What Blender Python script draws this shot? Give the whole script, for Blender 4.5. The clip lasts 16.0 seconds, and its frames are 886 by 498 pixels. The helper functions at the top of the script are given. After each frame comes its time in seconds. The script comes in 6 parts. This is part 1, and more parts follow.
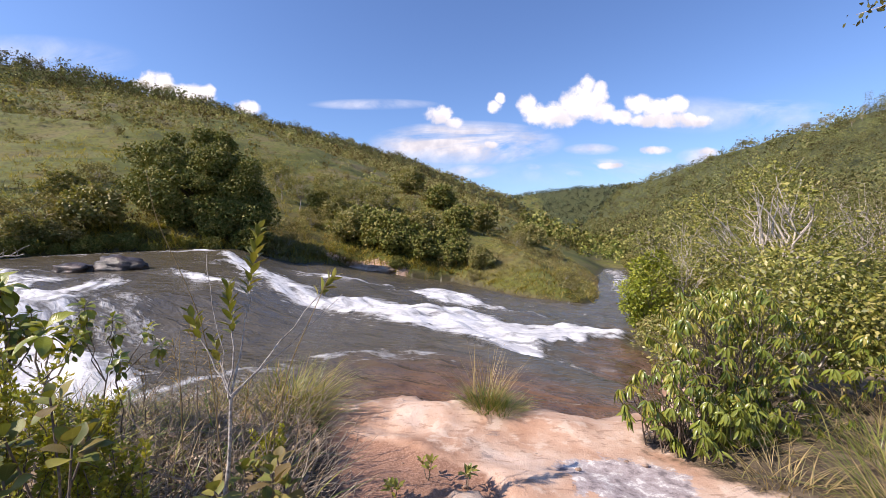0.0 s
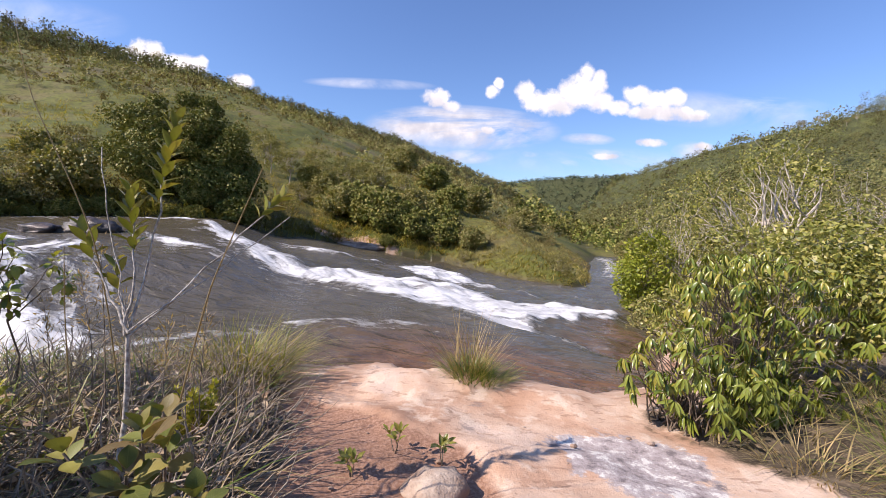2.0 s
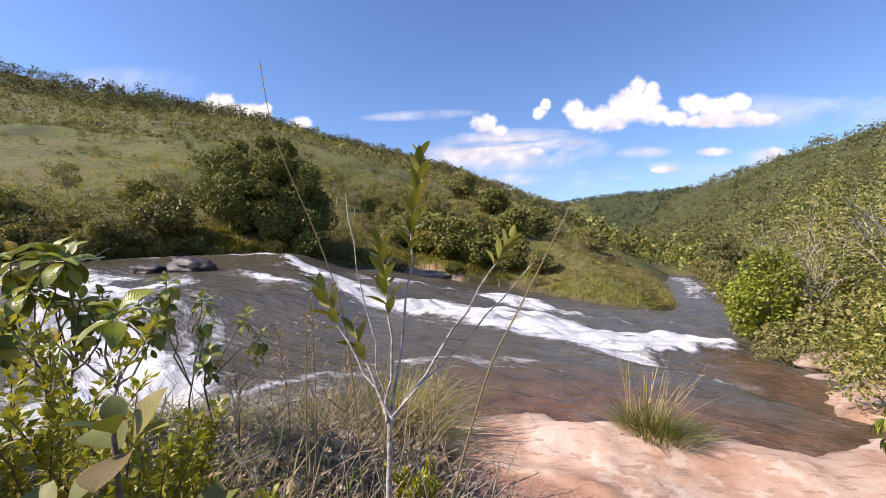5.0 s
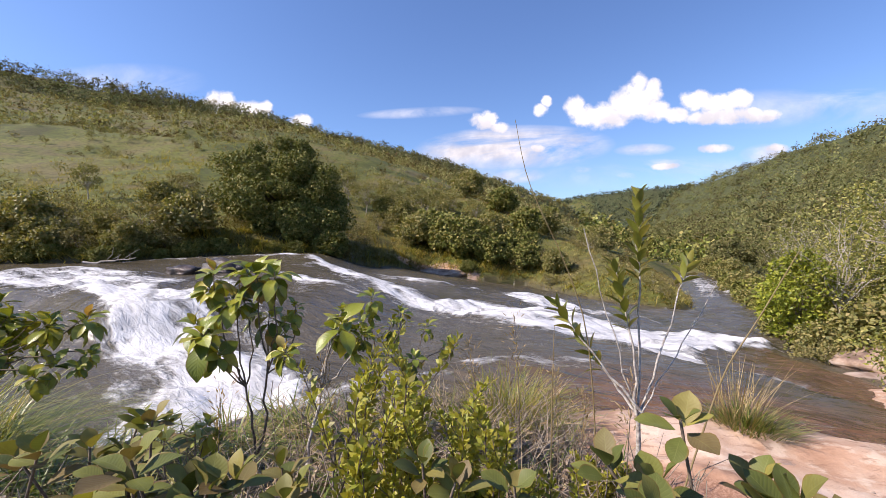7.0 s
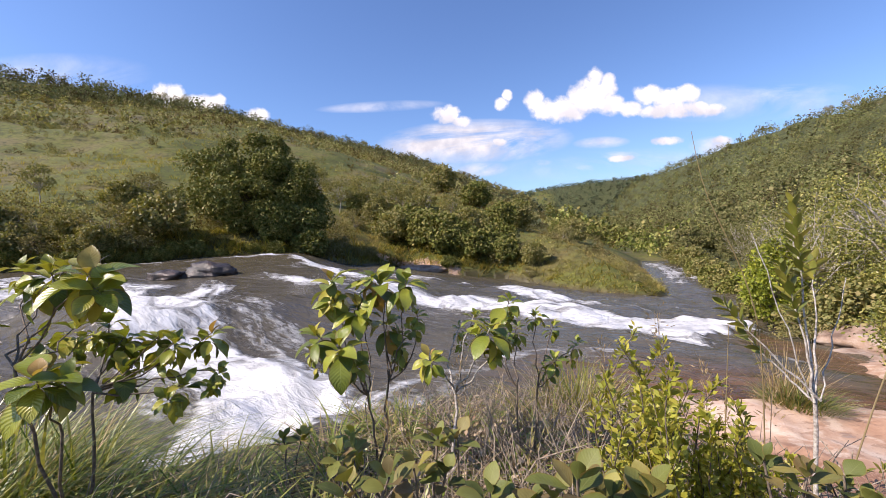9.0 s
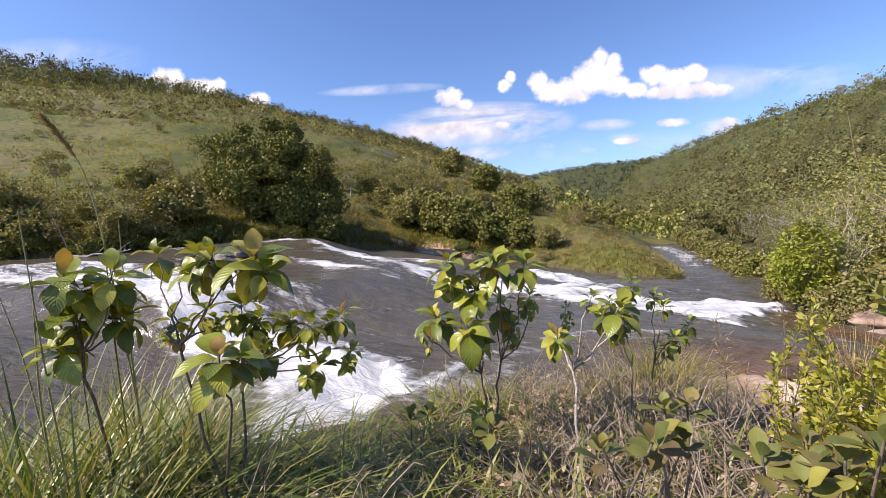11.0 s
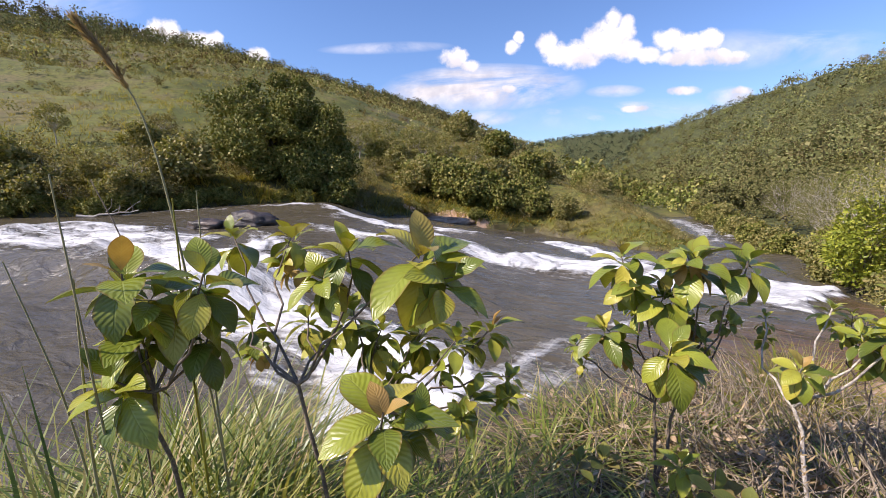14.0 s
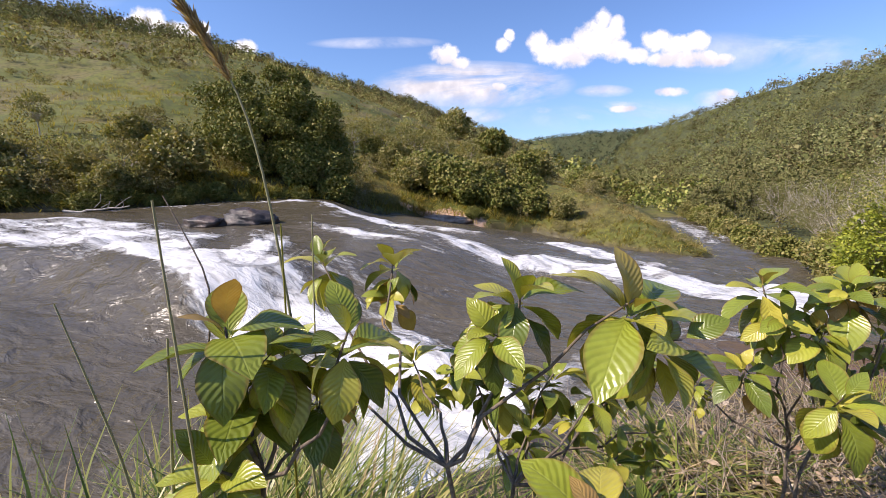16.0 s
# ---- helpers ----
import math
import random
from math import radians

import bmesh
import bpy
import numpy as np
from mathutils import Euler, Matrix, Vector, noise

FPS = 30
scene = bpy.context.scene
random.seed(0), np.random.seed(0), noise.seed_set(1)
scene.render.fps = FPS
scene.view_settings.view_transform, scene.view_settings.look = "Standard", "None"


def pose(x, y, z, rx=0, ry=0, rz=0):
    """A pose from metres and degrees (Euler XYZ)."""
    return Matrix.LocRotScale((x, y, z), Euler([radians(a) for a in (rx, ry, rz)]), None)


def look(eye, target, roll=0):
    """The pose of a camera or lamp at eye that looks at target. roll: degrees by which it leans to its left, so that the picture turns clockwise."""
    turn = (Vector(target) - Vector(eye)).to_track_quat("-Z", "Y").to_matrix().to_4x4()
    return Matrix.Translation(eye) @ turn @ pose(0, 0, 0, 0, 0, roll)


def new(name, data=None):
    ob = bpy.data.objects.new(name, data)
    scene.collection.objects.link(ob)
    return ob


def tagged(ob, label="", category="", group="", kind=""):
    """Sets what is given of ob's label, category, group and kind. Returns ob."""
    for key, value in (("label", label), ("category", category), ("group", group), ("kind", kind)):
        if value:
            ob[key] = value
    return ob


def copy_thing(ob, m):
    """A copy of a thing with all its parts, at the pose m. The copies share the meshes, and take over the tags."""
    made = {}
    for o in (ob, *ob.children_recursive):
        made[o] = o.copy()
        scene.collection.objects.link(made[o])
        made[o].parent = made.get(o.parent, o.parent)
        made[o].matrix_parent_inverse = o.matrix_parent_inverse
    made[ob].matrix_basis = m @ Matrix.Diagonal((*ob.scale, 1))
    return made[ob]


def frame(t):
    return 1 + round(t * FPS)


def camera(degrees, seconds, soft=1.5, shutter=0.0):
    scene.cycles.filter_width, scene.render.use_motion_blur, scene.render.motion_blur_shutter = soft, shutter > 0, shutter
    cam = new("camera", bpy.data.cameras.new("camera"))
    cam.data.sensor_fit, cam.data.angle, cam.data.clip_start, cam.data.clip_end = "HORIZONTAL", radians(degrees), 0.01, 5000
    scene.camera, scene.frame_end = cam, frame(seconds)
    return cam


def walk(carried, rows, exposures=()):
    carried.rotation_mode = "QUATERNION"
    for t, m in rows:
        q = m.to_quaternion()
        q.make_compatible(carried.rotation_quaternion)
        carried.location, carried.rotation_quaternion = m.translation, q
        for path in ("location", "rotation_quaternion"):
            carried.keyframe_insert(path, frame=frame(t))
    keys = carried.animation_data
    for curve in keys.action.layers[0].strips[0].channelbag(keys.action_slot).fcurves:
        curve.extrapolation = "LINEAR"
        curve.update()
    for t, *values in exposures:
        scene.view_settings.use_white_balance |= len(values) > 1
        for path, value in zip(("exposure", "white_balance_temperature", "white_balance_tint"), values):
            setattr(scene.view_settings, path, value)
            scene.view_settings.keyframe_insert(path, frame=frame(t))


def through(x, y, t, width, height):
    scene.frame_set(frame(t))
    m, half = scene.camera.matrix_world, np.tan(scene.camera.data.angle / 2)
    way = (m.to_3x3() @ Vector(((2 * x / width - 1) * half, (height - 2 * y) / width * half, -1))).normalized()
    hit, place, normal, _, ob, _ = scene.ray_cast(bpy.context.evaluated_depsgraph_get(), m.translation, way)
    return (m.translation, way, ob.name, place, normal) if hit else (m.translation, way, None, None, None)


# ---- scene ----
cam = camera(93.9, 16.0, 0.65)
PATH = [
    (0, (0.002, 0.373, 1.548), (0.01, 2.37, 1.444), -0.3),
    (0.5, (-0.008, 0.413, 1.513), (0.027, 2.408, 1.381), -0.3),
    (1, (-0.034, 0.49, 1.446), (0.032, 2.483, 1.288), 0.2),
    (1.5, (-0.005, 0.572, 1.339), (0.071, 2.563, 1.164), 1.2),
    (2, (0.078, 0.834, 1.221), (0.125, 2.825, 1.044), 1.9),
    (2.5, (0.098, 1.013, 1.203), (0.092, 3.007, 1.042), 2.1),
    (3, (-0.007, 1.077, 1.199), (-0.077, 3.072, 1.067), 1.6),
    (3.5, (-0.169, 1.146, 1.218), (-0.297, 3.14, 1.119), 0.7),
    (4, (-0.325, 1.237, 1.203), (-0.489, 3.229, 1.134), -0.0),
    (6.5, (-1.332, 0.843, 1.421), (-1.564, 2.828, 1.361), -1.0),
    (7, (-1.532, 0.769, 1.409), (-1.745, 2.756, 1.335), -0.9),
    (7.5, (-1.844, 0.709, 1.451), (-2.016, 2.7, 1.36), -1.0),
    (8, (-2.019, 0.684, 1.507), (-2.142, 2.678, 1.406), -1.2),
    (8.5, (-2.21, 0.674, 1.5), (-2.288, 2.669, 1.395), -1.7),
    (9, (-2.4, 0.672, 1.494), (-2.449, 2.669, 1.389), -2.3),
    (9.5, (-2.633, 0.609, 1.49), (-2.669, 2.605, 1.375), -2.9),
    (10, (-2.785, 0.585, 1.49), (-2.832, 2.58, 1.358), -3.1),
    (12.5, (-3.352, 0.879, 1.553), (-3.458, 2.858, 1.285), -1.6),
    (13, (-3.447, 1.044, 1.557), (-3.554, 3.019, 1.259), -1.3),
    (13.5, (-3.598, 1.158, 1.539), (-3.697, 3.129, 1.217), -1.1),
    (14, (-3.79, 1.239, 1.563), (-3.865, 3.208, 1.223), -1.2),
    (14.5, (-3.905, 1.334, 1.57), (-3.952, 3.302, 1.218), -1.0),
    (15, (-4.016, 1.433, 1.583), (-4.054, 3.401, 1.229), -0.9),
    (15.5, (-4.121, 1.531, 1.592), (-4.158, 3.499, 1.238), -1.0),
    (16, (-4.257, 1.507, 1.629), (-4.278, 3.475, 1.274), -0.4),
]
walk(cam, [(t, look(eye, target, roll)) for t, eye, target, roll in PATH], [(0, 0.42, 6950, 19), (16, 0.46, 6950, 19)])

# ---- world, sun ----
SUN_WAY = Vector((-0.72, -0.22, 0.66)).normalized()      # towards the sun
world = bpy.data.worlds.new("world")
scene.world = world
world.use_nodes = True
wn, wl = world.node_tree.nodes, world.node_tree.links
wn.clear()


def wnode(kind, **values):
    n = wn.new(kind)
    for key, value in values.items():
        n.inputs[key].default_value = value
    return n


def wmath(op, a, b=None, c=None):
    n = wn.new("ShaderNodeMath")
    n.operation = op
    for k, v in enumerate((a, b, c)):
        if v is None:
            continue
        if isinstance(v, (int, float)):
            n.inputs[k].default_value = v
        else:
            wl.new(v, n.inputs[k])
    return n.outputs[0]


sky = wn.new("ShaderNodeTexSky")
sky.sky_type, sky.sun_disc = "NISHITA", False
sky.sun_elevation = math.asin(SUN_WAY.z)
sky.sun_rotation = math.atan2(SUN_WAY.x, SUN_WAY.y)
sky.air_density, sky.dust_density, sky.ozone_density = 1.0, 0.6, 2.2
way = wn.new("ShaderNodeTexCoord").outputs["Generated"]
sep = wn.new("ShaderNodeSeparateXYZ")
wl.new(way, sep.inputs[0])
# the sky seen on a plane ahead: across and up, so clouds can be laid out by eye
ahead = wmath("MAXIMUM", sep.outputs[1], 0.05)
across, above = wmath("DIVIDE", sep.outputs[0], ahead), wmath("DIVIDE", sep.outputs[2], ahead)
plane = wn.new("ShaderNodeCombineXYZ")
wl.new(across, plane.inputs[0]), wl.new(above, plane.inputs[1])
puff = wnode("ShaderNodeTexNoise", Scale=30.0, Detail=9.0, Roughness=0.58)
wl.new(plane.outputs[0], puff.inputs["Vector"])
veil = wnode("ShaderNodeTexNoise", Scale=3.2, Detail=8.0, Roughness=0.62, Distortion=0.6)
stretch = wn.new("ShaderNodeMapping")
stretch.inputs["Scale"].default_value = (1.0, 3.4, 1.0)
wl.new(plane.outputs[0], stretch.inputs[0]), wl.new(stretch.outputs[0], veil.inputs["Vector"])
# heaped clouds: centre across, above, half width, half height
HEAPS = [(0.206, 0.289, 0.029, 0.027), (0.232, 0.268, 0.044, 0.032), (0.275, 0.266, 0.061, 0.037), (0.318, 0.286, 0.046, 0.044), (0.350, 0.332, 0.022, 0.032), (0.376, 0.314, 0.029, 0.032), (0.345, 0.298, 0.056, 0.049), (0.385, 0.272, 0.044, 0.029), (0.425, 0.262, 0.044, 0.022),
         (0.470, 0.290, 0.041, 0.029), (0.515, 0.282, 0.054, 0.027), (0.562, 0.288, 0.037, 0.027), (0.530, 0.254, 0.098, 0.023), (0.600, 0.252, 0.056, 0.022), (0.128, 0.286, 0.022, 0.018), (0.142, 0.305, 0.015, 0.016),
         (-0.004, 0.268, 0.037, 0.027), (0.036, 0.248, 0.032, 0.017), (-0.675, 0.338, 0.063, 0.037), (-0.60, 0.318, 0.085, 0.029), (-0.555, 0.322, 0.032, 0.022), (-0.46, 0.284, 0.037, 0.022), (0.517, 0.182, 0.044, 0.012), (0.640, 0.178, 0.037, 0.012), (0.41, 0.146, 0.037, 0.011), (0.119, 0.197, 0.024, 0.011)]
heap = None
for cx, cz, rx, rz in HEAPS:
    a, b = wmath("DIVIDE", wmath("SUBTRACT", across, cx), rx), wmath("DIVIDE", wmath("SUBTRACT", above, cz), rz)
    d = wmath("SUBTRACT", 1.0, wmath("ADD", wmath("MULTIPLY", a, a), wmath("MULTIPLY", b, b)))
    heap = d if heap is None else wmath("MAXIMUM", heap, d)
ragged = wmath("MULTIPLY_ADD", wmath("SUBTRACT", puff.outputs["Fac"], 0.5), 2.0, heap)
thick = wn.new("ShaderNodeMapRange")
thick.interpolation_type = "SMOOTHSTEP"
thick.inputs[1].default_value, thick.inputs[2].default_value = 0.0, 0.85
wl.new(ragged, thick.inputs[0])
# thin veils low over the valley
VEILS = [(0.06, 0.20, 0.24, 0.055, 2.4), (0.36, 0.185, 0.07, 0.015, 1.3), (0.40, 0.150, 0.06, 0.015, 1.5), (0.33, 0.128, 0.04, 0.01, 1.4), (0.225, 0.145, 0.025, 0.01, 1.3), (0.075, 0.135, 0.07, 0.02, 1.3), (0.62, 0.165, 0.06, 0.025, 1.2), (0.70, 0.265, 0.28, 0.05, 0.55), (-0.16, 0.293, 0.16, 0.014, 0.55), (-0.05, 0.16, 0.2, 0.05, 0.5), (-1.0, 0.40, 0.3, 0.06, 0.45), (0.4, 0.13, 0.35, 0.04, 0.45)]
thin = None
for cx, cz, rx, rz, k in VEILS:
    a, b = wmath("DIVIDE", wmath("SUBTRACT", across, cx), rx), wmath("DIVIDE", wmath("SUBTRACT", above, cz), rz)
    d = wmath("MULTIPLY", wmath("MAXIMUM", wmath("SUBTRACT", 1.0, wmath("ADD", wmath("MULTIPLY", a, a), wmath("MULTIPLY", b, b))), 0.0), k)
    thin = d if thin is None else wmath("MAXIMUM", thin, d)
wisp = wn.new("ShaderNodeMapRange")
wisp.inputs[1].default_value, wisp.inputs[2].default_value = 0.38, 0.68
wl.new(veil.outputs["Fac"], wisp.inputs[0])
cover = wmath("MAXIMUM", thick.outputs[0], wmath("MULTIPLY", thin, wisp.outputs[0]))
cover = wmath("MULTIPLY", cover, wmath("GREATER_THAN", sep.outputs[1], 0.06))
# cloud white, a little greyer in the thick lower parts
tone = wn.new("ShaderNodeMapRange")
tone.inputs[1].default_value, tone.inputs[2].default_value, tone.inputs[3].default_value, tone.inputs[4].default_value = 0.40, 0.60, 0.2, 1.0
soft = wnode("ShaderNodeTexNoise", Scale=22.0, Detail=5.0)
wl.new(plane.outputs[0], soft.inputs["Vector"]), wl.new(soft.outputs["Fac"], tone.inputs[0])
white = wn.new("ShaderNodeMix")
white.data_type = "RGBA"
white.inputs["A"].default_value, white.inputs["B"].default_value = (4.3, 4.5, 5.3, 1), (8.0, 8.0, 8.1, 1)
base = wn.new("ShaderNodeMapRange")
base.inputs[1].default_value, base.inputs[2].default_value = 0.235, 0.285
wl.new(above, base.inputs[0])
wl.new(wmath("MULTIPLY", wmath("ADD", tone.outputs[0], base.outputs[0]), 0.5), white.inputs["Factor"])
tint = wn.new("ShaderNodeMix")
tint.data_type, tint.blend_type = "RGBA", "MULTIPLY"
tint.inputs["Factor"].default_value, tint.inputs["B"].default_value = 1.0, (0.70, 0.92, 1.24, 1)
wl.new(sky.outputs[0], tint.inputs["A"])
mixed = wn.new("ShaderNodeMix")
mixed.data_type = "RGBA"
wl.new(cover, mixed.inputs["Factor"]), wl.new(tint.outputs["Result"], mixed.inputs["A"]), wl.new(white.outputs["Result"], mixed.inputs["B"])
back = wnode("ShaderNodeBackground", Strength=0.12)
wl.new(mixed.outputs["Result"], back.inputs["Color"])
wl.new(back.outputs[0], wn.new("ShaderNodeOutputWorld").inputs[0])

lamp = bpy.data.lights.new("sun", "SUN")
lamp.energy, lamp.angle, lamp.color = 4.8, radians(0.55), (1.0, 0.95, 0.87)
new("sun", lamp).matrix_world = look(SUN_WAY * 100, (0, 0, 0))


# ---- materials ----
def material(name):
    m = bpy.data.materials.new(name)
    m.use_nodes = True
    nt = m.node_tree
    return m, nt, nt.nodes["Principled BSDF"], nt.nodes["Material Output"]


def node(nt, kind, links=(), **values):
    """A node with values for its inputs, and links as (input, output socket)."""
    n = nt.nodes.new(kind)
    for key, value in values.items():
        n.inputs[key].default_value = value
    for key, out in links:
        nt.links.new(out, n.inputs[key])
    return n


def ramp(nt, fac, stops):
    n = nt.nodes.new("ShaderNodeValToRGB")
    while len(n.color_ramp.elements) < len(stops):
        n.color_ramp.elements.new(0.5)
    for e, (at, colour) in zip(n.color_ramp.elements, stops):
        e.position, e.color = at, (*colour, 1) if len(colour) == 3 else colour
    nt.links.new(fac, n.inputs[0])
    return n.outputs[0]


def blend(nt, fac, a, b, how="MIX"):
    n = nt.nodes.new("ShaderNodeMix")
    n.data_type, n.blend_type = "RGBA", how
    for key, v in (("Factor", fac), ("A", a), ("B", b)):
        if isinstance(v, (int, float)):
            n.inputs[key].default_value = v
        elif isinstance(v, tuple):
            n.inputs[key].default_value = (*v, 1)
        else:
            nt.links.new(v, n.inputs[key])
    return n.outputs["Result"]


def calc(nt, op, a, b=0.0, c=0.0):
    n = nt.nodes.new("ShaderNodeMath")
    n.operation = op
    for k, v in enumerate((a, b, c)):
        if isinstance(v, (int, float)):
            n.inputs[k].default_value = v
        else:
            nt.links.new(v, n.inputs[k])
    return n.outputs[0]


def span(nt, v, a, b, lo=0.0, hi=1.0):
    n = nt.nodes.new("ShaderNodeMapRange")
    n.interpolation_type = "SMOOTHSTEP"
    for k, x in zip((1, 2, 3, 4), (a, b, lo, hi)):
        n.inputs[k].default_value = x
    nt.links.new(v, n.inputs[0])
    return n.outputs[0]


def spots(nt, scale, detail=5.0, rough=0.55, vector=None, stretch=None):
    v = vector or nt.nodes.new("ShaderNodeNewGeometry").outputs["Position"]
    if stretch:
        m = node(nt, "ShaderNodeMapping", [("Vector", v)], Scale=stretch)
        v = m.outputs[0]
    return node(nt, "ShaderNodeTexNoise", [("Vector", v)], Scale=scale, Detail=detail, Roughness=rough).outputs["Fac"]


def read(nt, name):
    n = nt.nodes.new("ShaderNodeAttribute")
    n.attribute_name = name
    return n


def bump(nt, bsdf, height, strength, distance):
    n = node(nt, "ShaderNodeBump", [("Height", height)], Strength=strength, Distance=distance)
    nt.links.new(n.outputs[0], bsdf.inputs["Normal"])


def foliage(name, colours, rough=0.42, through=0.35, veins=0.0, single=False, spec=0.5):
    """Leaves: colour varies leaf by leaf, light passes through them."""
    m, nt, bsdf, out = material(name)
    if single:
        pick = nt.nodes.new("ShaderNodeObjectInfo").outputs["Random"]
    else:
        pick = nt.nodes.new("ShaderNodeNewGeometry").outputs["Random Per Island"]
    colours = [(c[0] * 1.20, c[1] * 1.12, c[2] * 1.05) for c in colours]
    n = len(colours)
    colour = ramp(nt, pick, [(k / max(1, n - 1), c) for k, c in enumerate(colours)])
    tone = calc(nt, "ADD", read(nt, "tone").outputs["Fac"], 1.0)
    colour = blend(nt, 1.0, colour, node(nt, "ShaderNodeCombineXYZ", [(0, calc(nt, "POWER", tone, 0.8)), (1, tone), (2, tone)]).outputs[0], "MULTIPLY")
    mottle = spots(nt, 38.0, 3.0)
    colour = blend(nt, span(nt, mottle, 0.35, 0.75, 0.0, 0.35), colour, blend(nt, 1.0, colour, (0.55, 0.5, 0.4), "MULTIPLY"))
    if veins:
        uv = nt.nodes.new("ShaderNodeUVMap").outputs[0]
        s = node(nt, "ShaderNodeSeparateXYZ", [(0, uv)])
        side = calc(nt, "ABSOLUTE", calc(nt, "SUBTRACT", s.outputs[0], 0.5))
        rib = calc(nt, "SINE", calc(nt, "MULTIPLY", calc(nt, "SUBTRACT", s.outputs[1], calc(nt, "MULTIPLY", side, 0.55)), 66.0))
        mid = span(nt, side, 0.0, 0.035, 1.0, 0.0)
        pale = calc(nt, "MAXIMUM", calc(nt, "MULTIPLY", span(nt, rib, 0.6, 1.0), 0.45), mid)
        colour = blend(nt, calc(nt, "MULTIPLY", pale, 0.12), colour, (0.42, 0.45, 0.16))
        bump(nt, bsdf, calc(nt, "SUBTRACT", calc(nt, "MULTIPLY", rib, -0.5), mid), veins, 0.004)
        edge = span(nt, calc(nt, "ADD", side, calc(nt, "MULTIPLY", mottle, 0.12)), 0.47, 0.55)
        colour = blend(nt, calc(nt, "MULTIPLY", edge, 0.6), colour, (0.22, 0.13, 0.04))
    nt.links.new(colour, bsdf.inputs["Base Color"])
    bsdf.inputs["Roughness"].default_value = rough
    bsdf.inputs["Specular IOR Level"].default_value = spec
    glow = node(nt, "ShaderNodeBsdfTranslucent", [("Color", blend(nt, 1.0, colour, (1.25, 1.25, 0.55), "MULTIPLY"))])
    mix = node(nt, "ShaderNodeMixShader", [(1, bsdf.outputs[0]), (2, glow.outputs[0])], Fac=through)
    nt.links.new(mix.outputs[0], out.inputs[0])
    return m


def bark(name, light, dark, scale=60.0):
    m, nt, bsdf, out = material(name)
    v = spots(nt, scale, 6.0, 0.65)
    w = spots(nt, scale * 0.15, 3.0)
    colour = blend(nt, span(nt, v, 0.35, 0.65), dark, light)
    colour = blend(nt, span(nt, w, 0.5, 0.75, 0.0, 0.5), colour, (0.12, 0.10, 0.08))
    nt.links.new(colour, bsdf.inputs["Base Color"])
    bsdf.inputs["Roughness"].default_value = 0.85
    bump(nt, bsdf, v, 0.5, 0.01)
    return m


LEAF_DARK = foliage("leaf_dark", [(0.075, 0.098, 0.022), (0.130, 0.155, 0.034), (0.20, 0.208, 0.058), (0.30, 0.270, 0.10)], 0.55, 0.08, spec=0.15)
LEAF_BANK = foliage("leaf_bank", [(0.115, 0.130, 0.044), (0.18, 0.192, 0.064), (0.26, 0.25, 0.094), (0.35, 0.30, 0.14)], 0.55, 0.25, spec=0.25)
LEAF_SCRUB = foliage("leaf_scrub", [(0.130, 0.134, 0.056), (0.185, 0.182, 0.074), (0.25, 0.230, 0.100), (0.33, 0.28, 0.145)], 0.8, 0.2, spec=0.1)
LEAF_WOOD = foliage("leaf_wood", [(0.105, 0.118, 0.046), (0.135, 0.145, 0.056), (0.165, 0.168, 0.068), (0.20, 0.185, 0.090)], 0.75, 0.10, spec=0.12)
# bluer, darker wood leaves: the haze of distance put into their colour
LEAF_HAZED = foliage("leaf_hazed", [(0.066, 0.086, 0.052), (0.082, 0.102, 0.062), (0.100, 0.118, 0.072)], 0.8, 0.05, spec=0.1)
LEAF_CREST = foliage("leaf_crest", [(0.090, 0.100, 0.044), (0.115, 0.124, 0.052), (0.145, 0.145, 0.064), (0.18, 0.165, 0.088)], 0.75, 0.10, spec=0.12)
LEAF_YELLOW = foliage("leaf_yellow", [(0.085, 0.105, 0.026), (0.170, 0.195, 0.042), (0.28, 0.290, 0.066), (0.42, 0.38, 0.15)], 0.40, 0.22, spec=0.4)
LEAF_BRIGHT = foliage("leaf_bright", [(0.12, 0.165, 0.024), (0.23, 0.28, 0.036), (0.36, 0.38, 0.060)], 0.40, 0.28, spec=0.3)
LEAF_DROOP = foliage("leaf_droop", [(0.060, 0.100, 0.020), (0.110, 0.165, 0.028), (0.165, 0.220, 0.036), (0.24, 0.275, 0.050), (0.32, 0.285, 0.055)], 0.26, 0.20, 0.08)
LEAF_RIB = foliage("leaf_rib", [(0.085, 0.125, 0.022), (0.150, 0.200, 0.028), (0.220, 0.270, 0.036), (0.31, 0.340, 0.048), (0.40, 0.375, 0.065)], 0.30, 0.18, 0.28, True)
LEAF_RUST = foliage("leaf_rust", [(0.33, 0.20, 0.075), (0.40, 0.28, 0.10), (0.31, 0.28, 0.07)], 0.34, 0.28, 0.24, True)
LEAF_ROUND = foliage("leaf_round", [(0.064, 0.086, 0.026), (0.110, 0.136, 0.034), (0.175, 0.195, 0.050), (0.140, 0.100, 0.052), (0.29, 0.29, 0.065)], 0.52, 0.18, 0.08, True, spec=0.25)
LEAF_SPEAR = foliage("leaf_spear", [(0.124, 0.150, 0.031), (0.185, 0.207, 0.035), (0.262, 0.252, 0.051)], 0.34, 0.22, 0.08, True)
LEAF_HERB = foliage("leaf_herb", [(0.21, 0.25, 0.034), (0.31, 0.335, 0.044), (0.41, 0.385, 0.062), (0.18, 0.175, 0.036)], 0.5, 0.28)
BLADE_GREEN = foliage("blade_green", [(0.116, 0.144, 0.019), (0.173, 0.204, 0.029), (0.245, 0.240, 0.048), (0.347, 0.264, 0.086)], 0.45, 0.35)
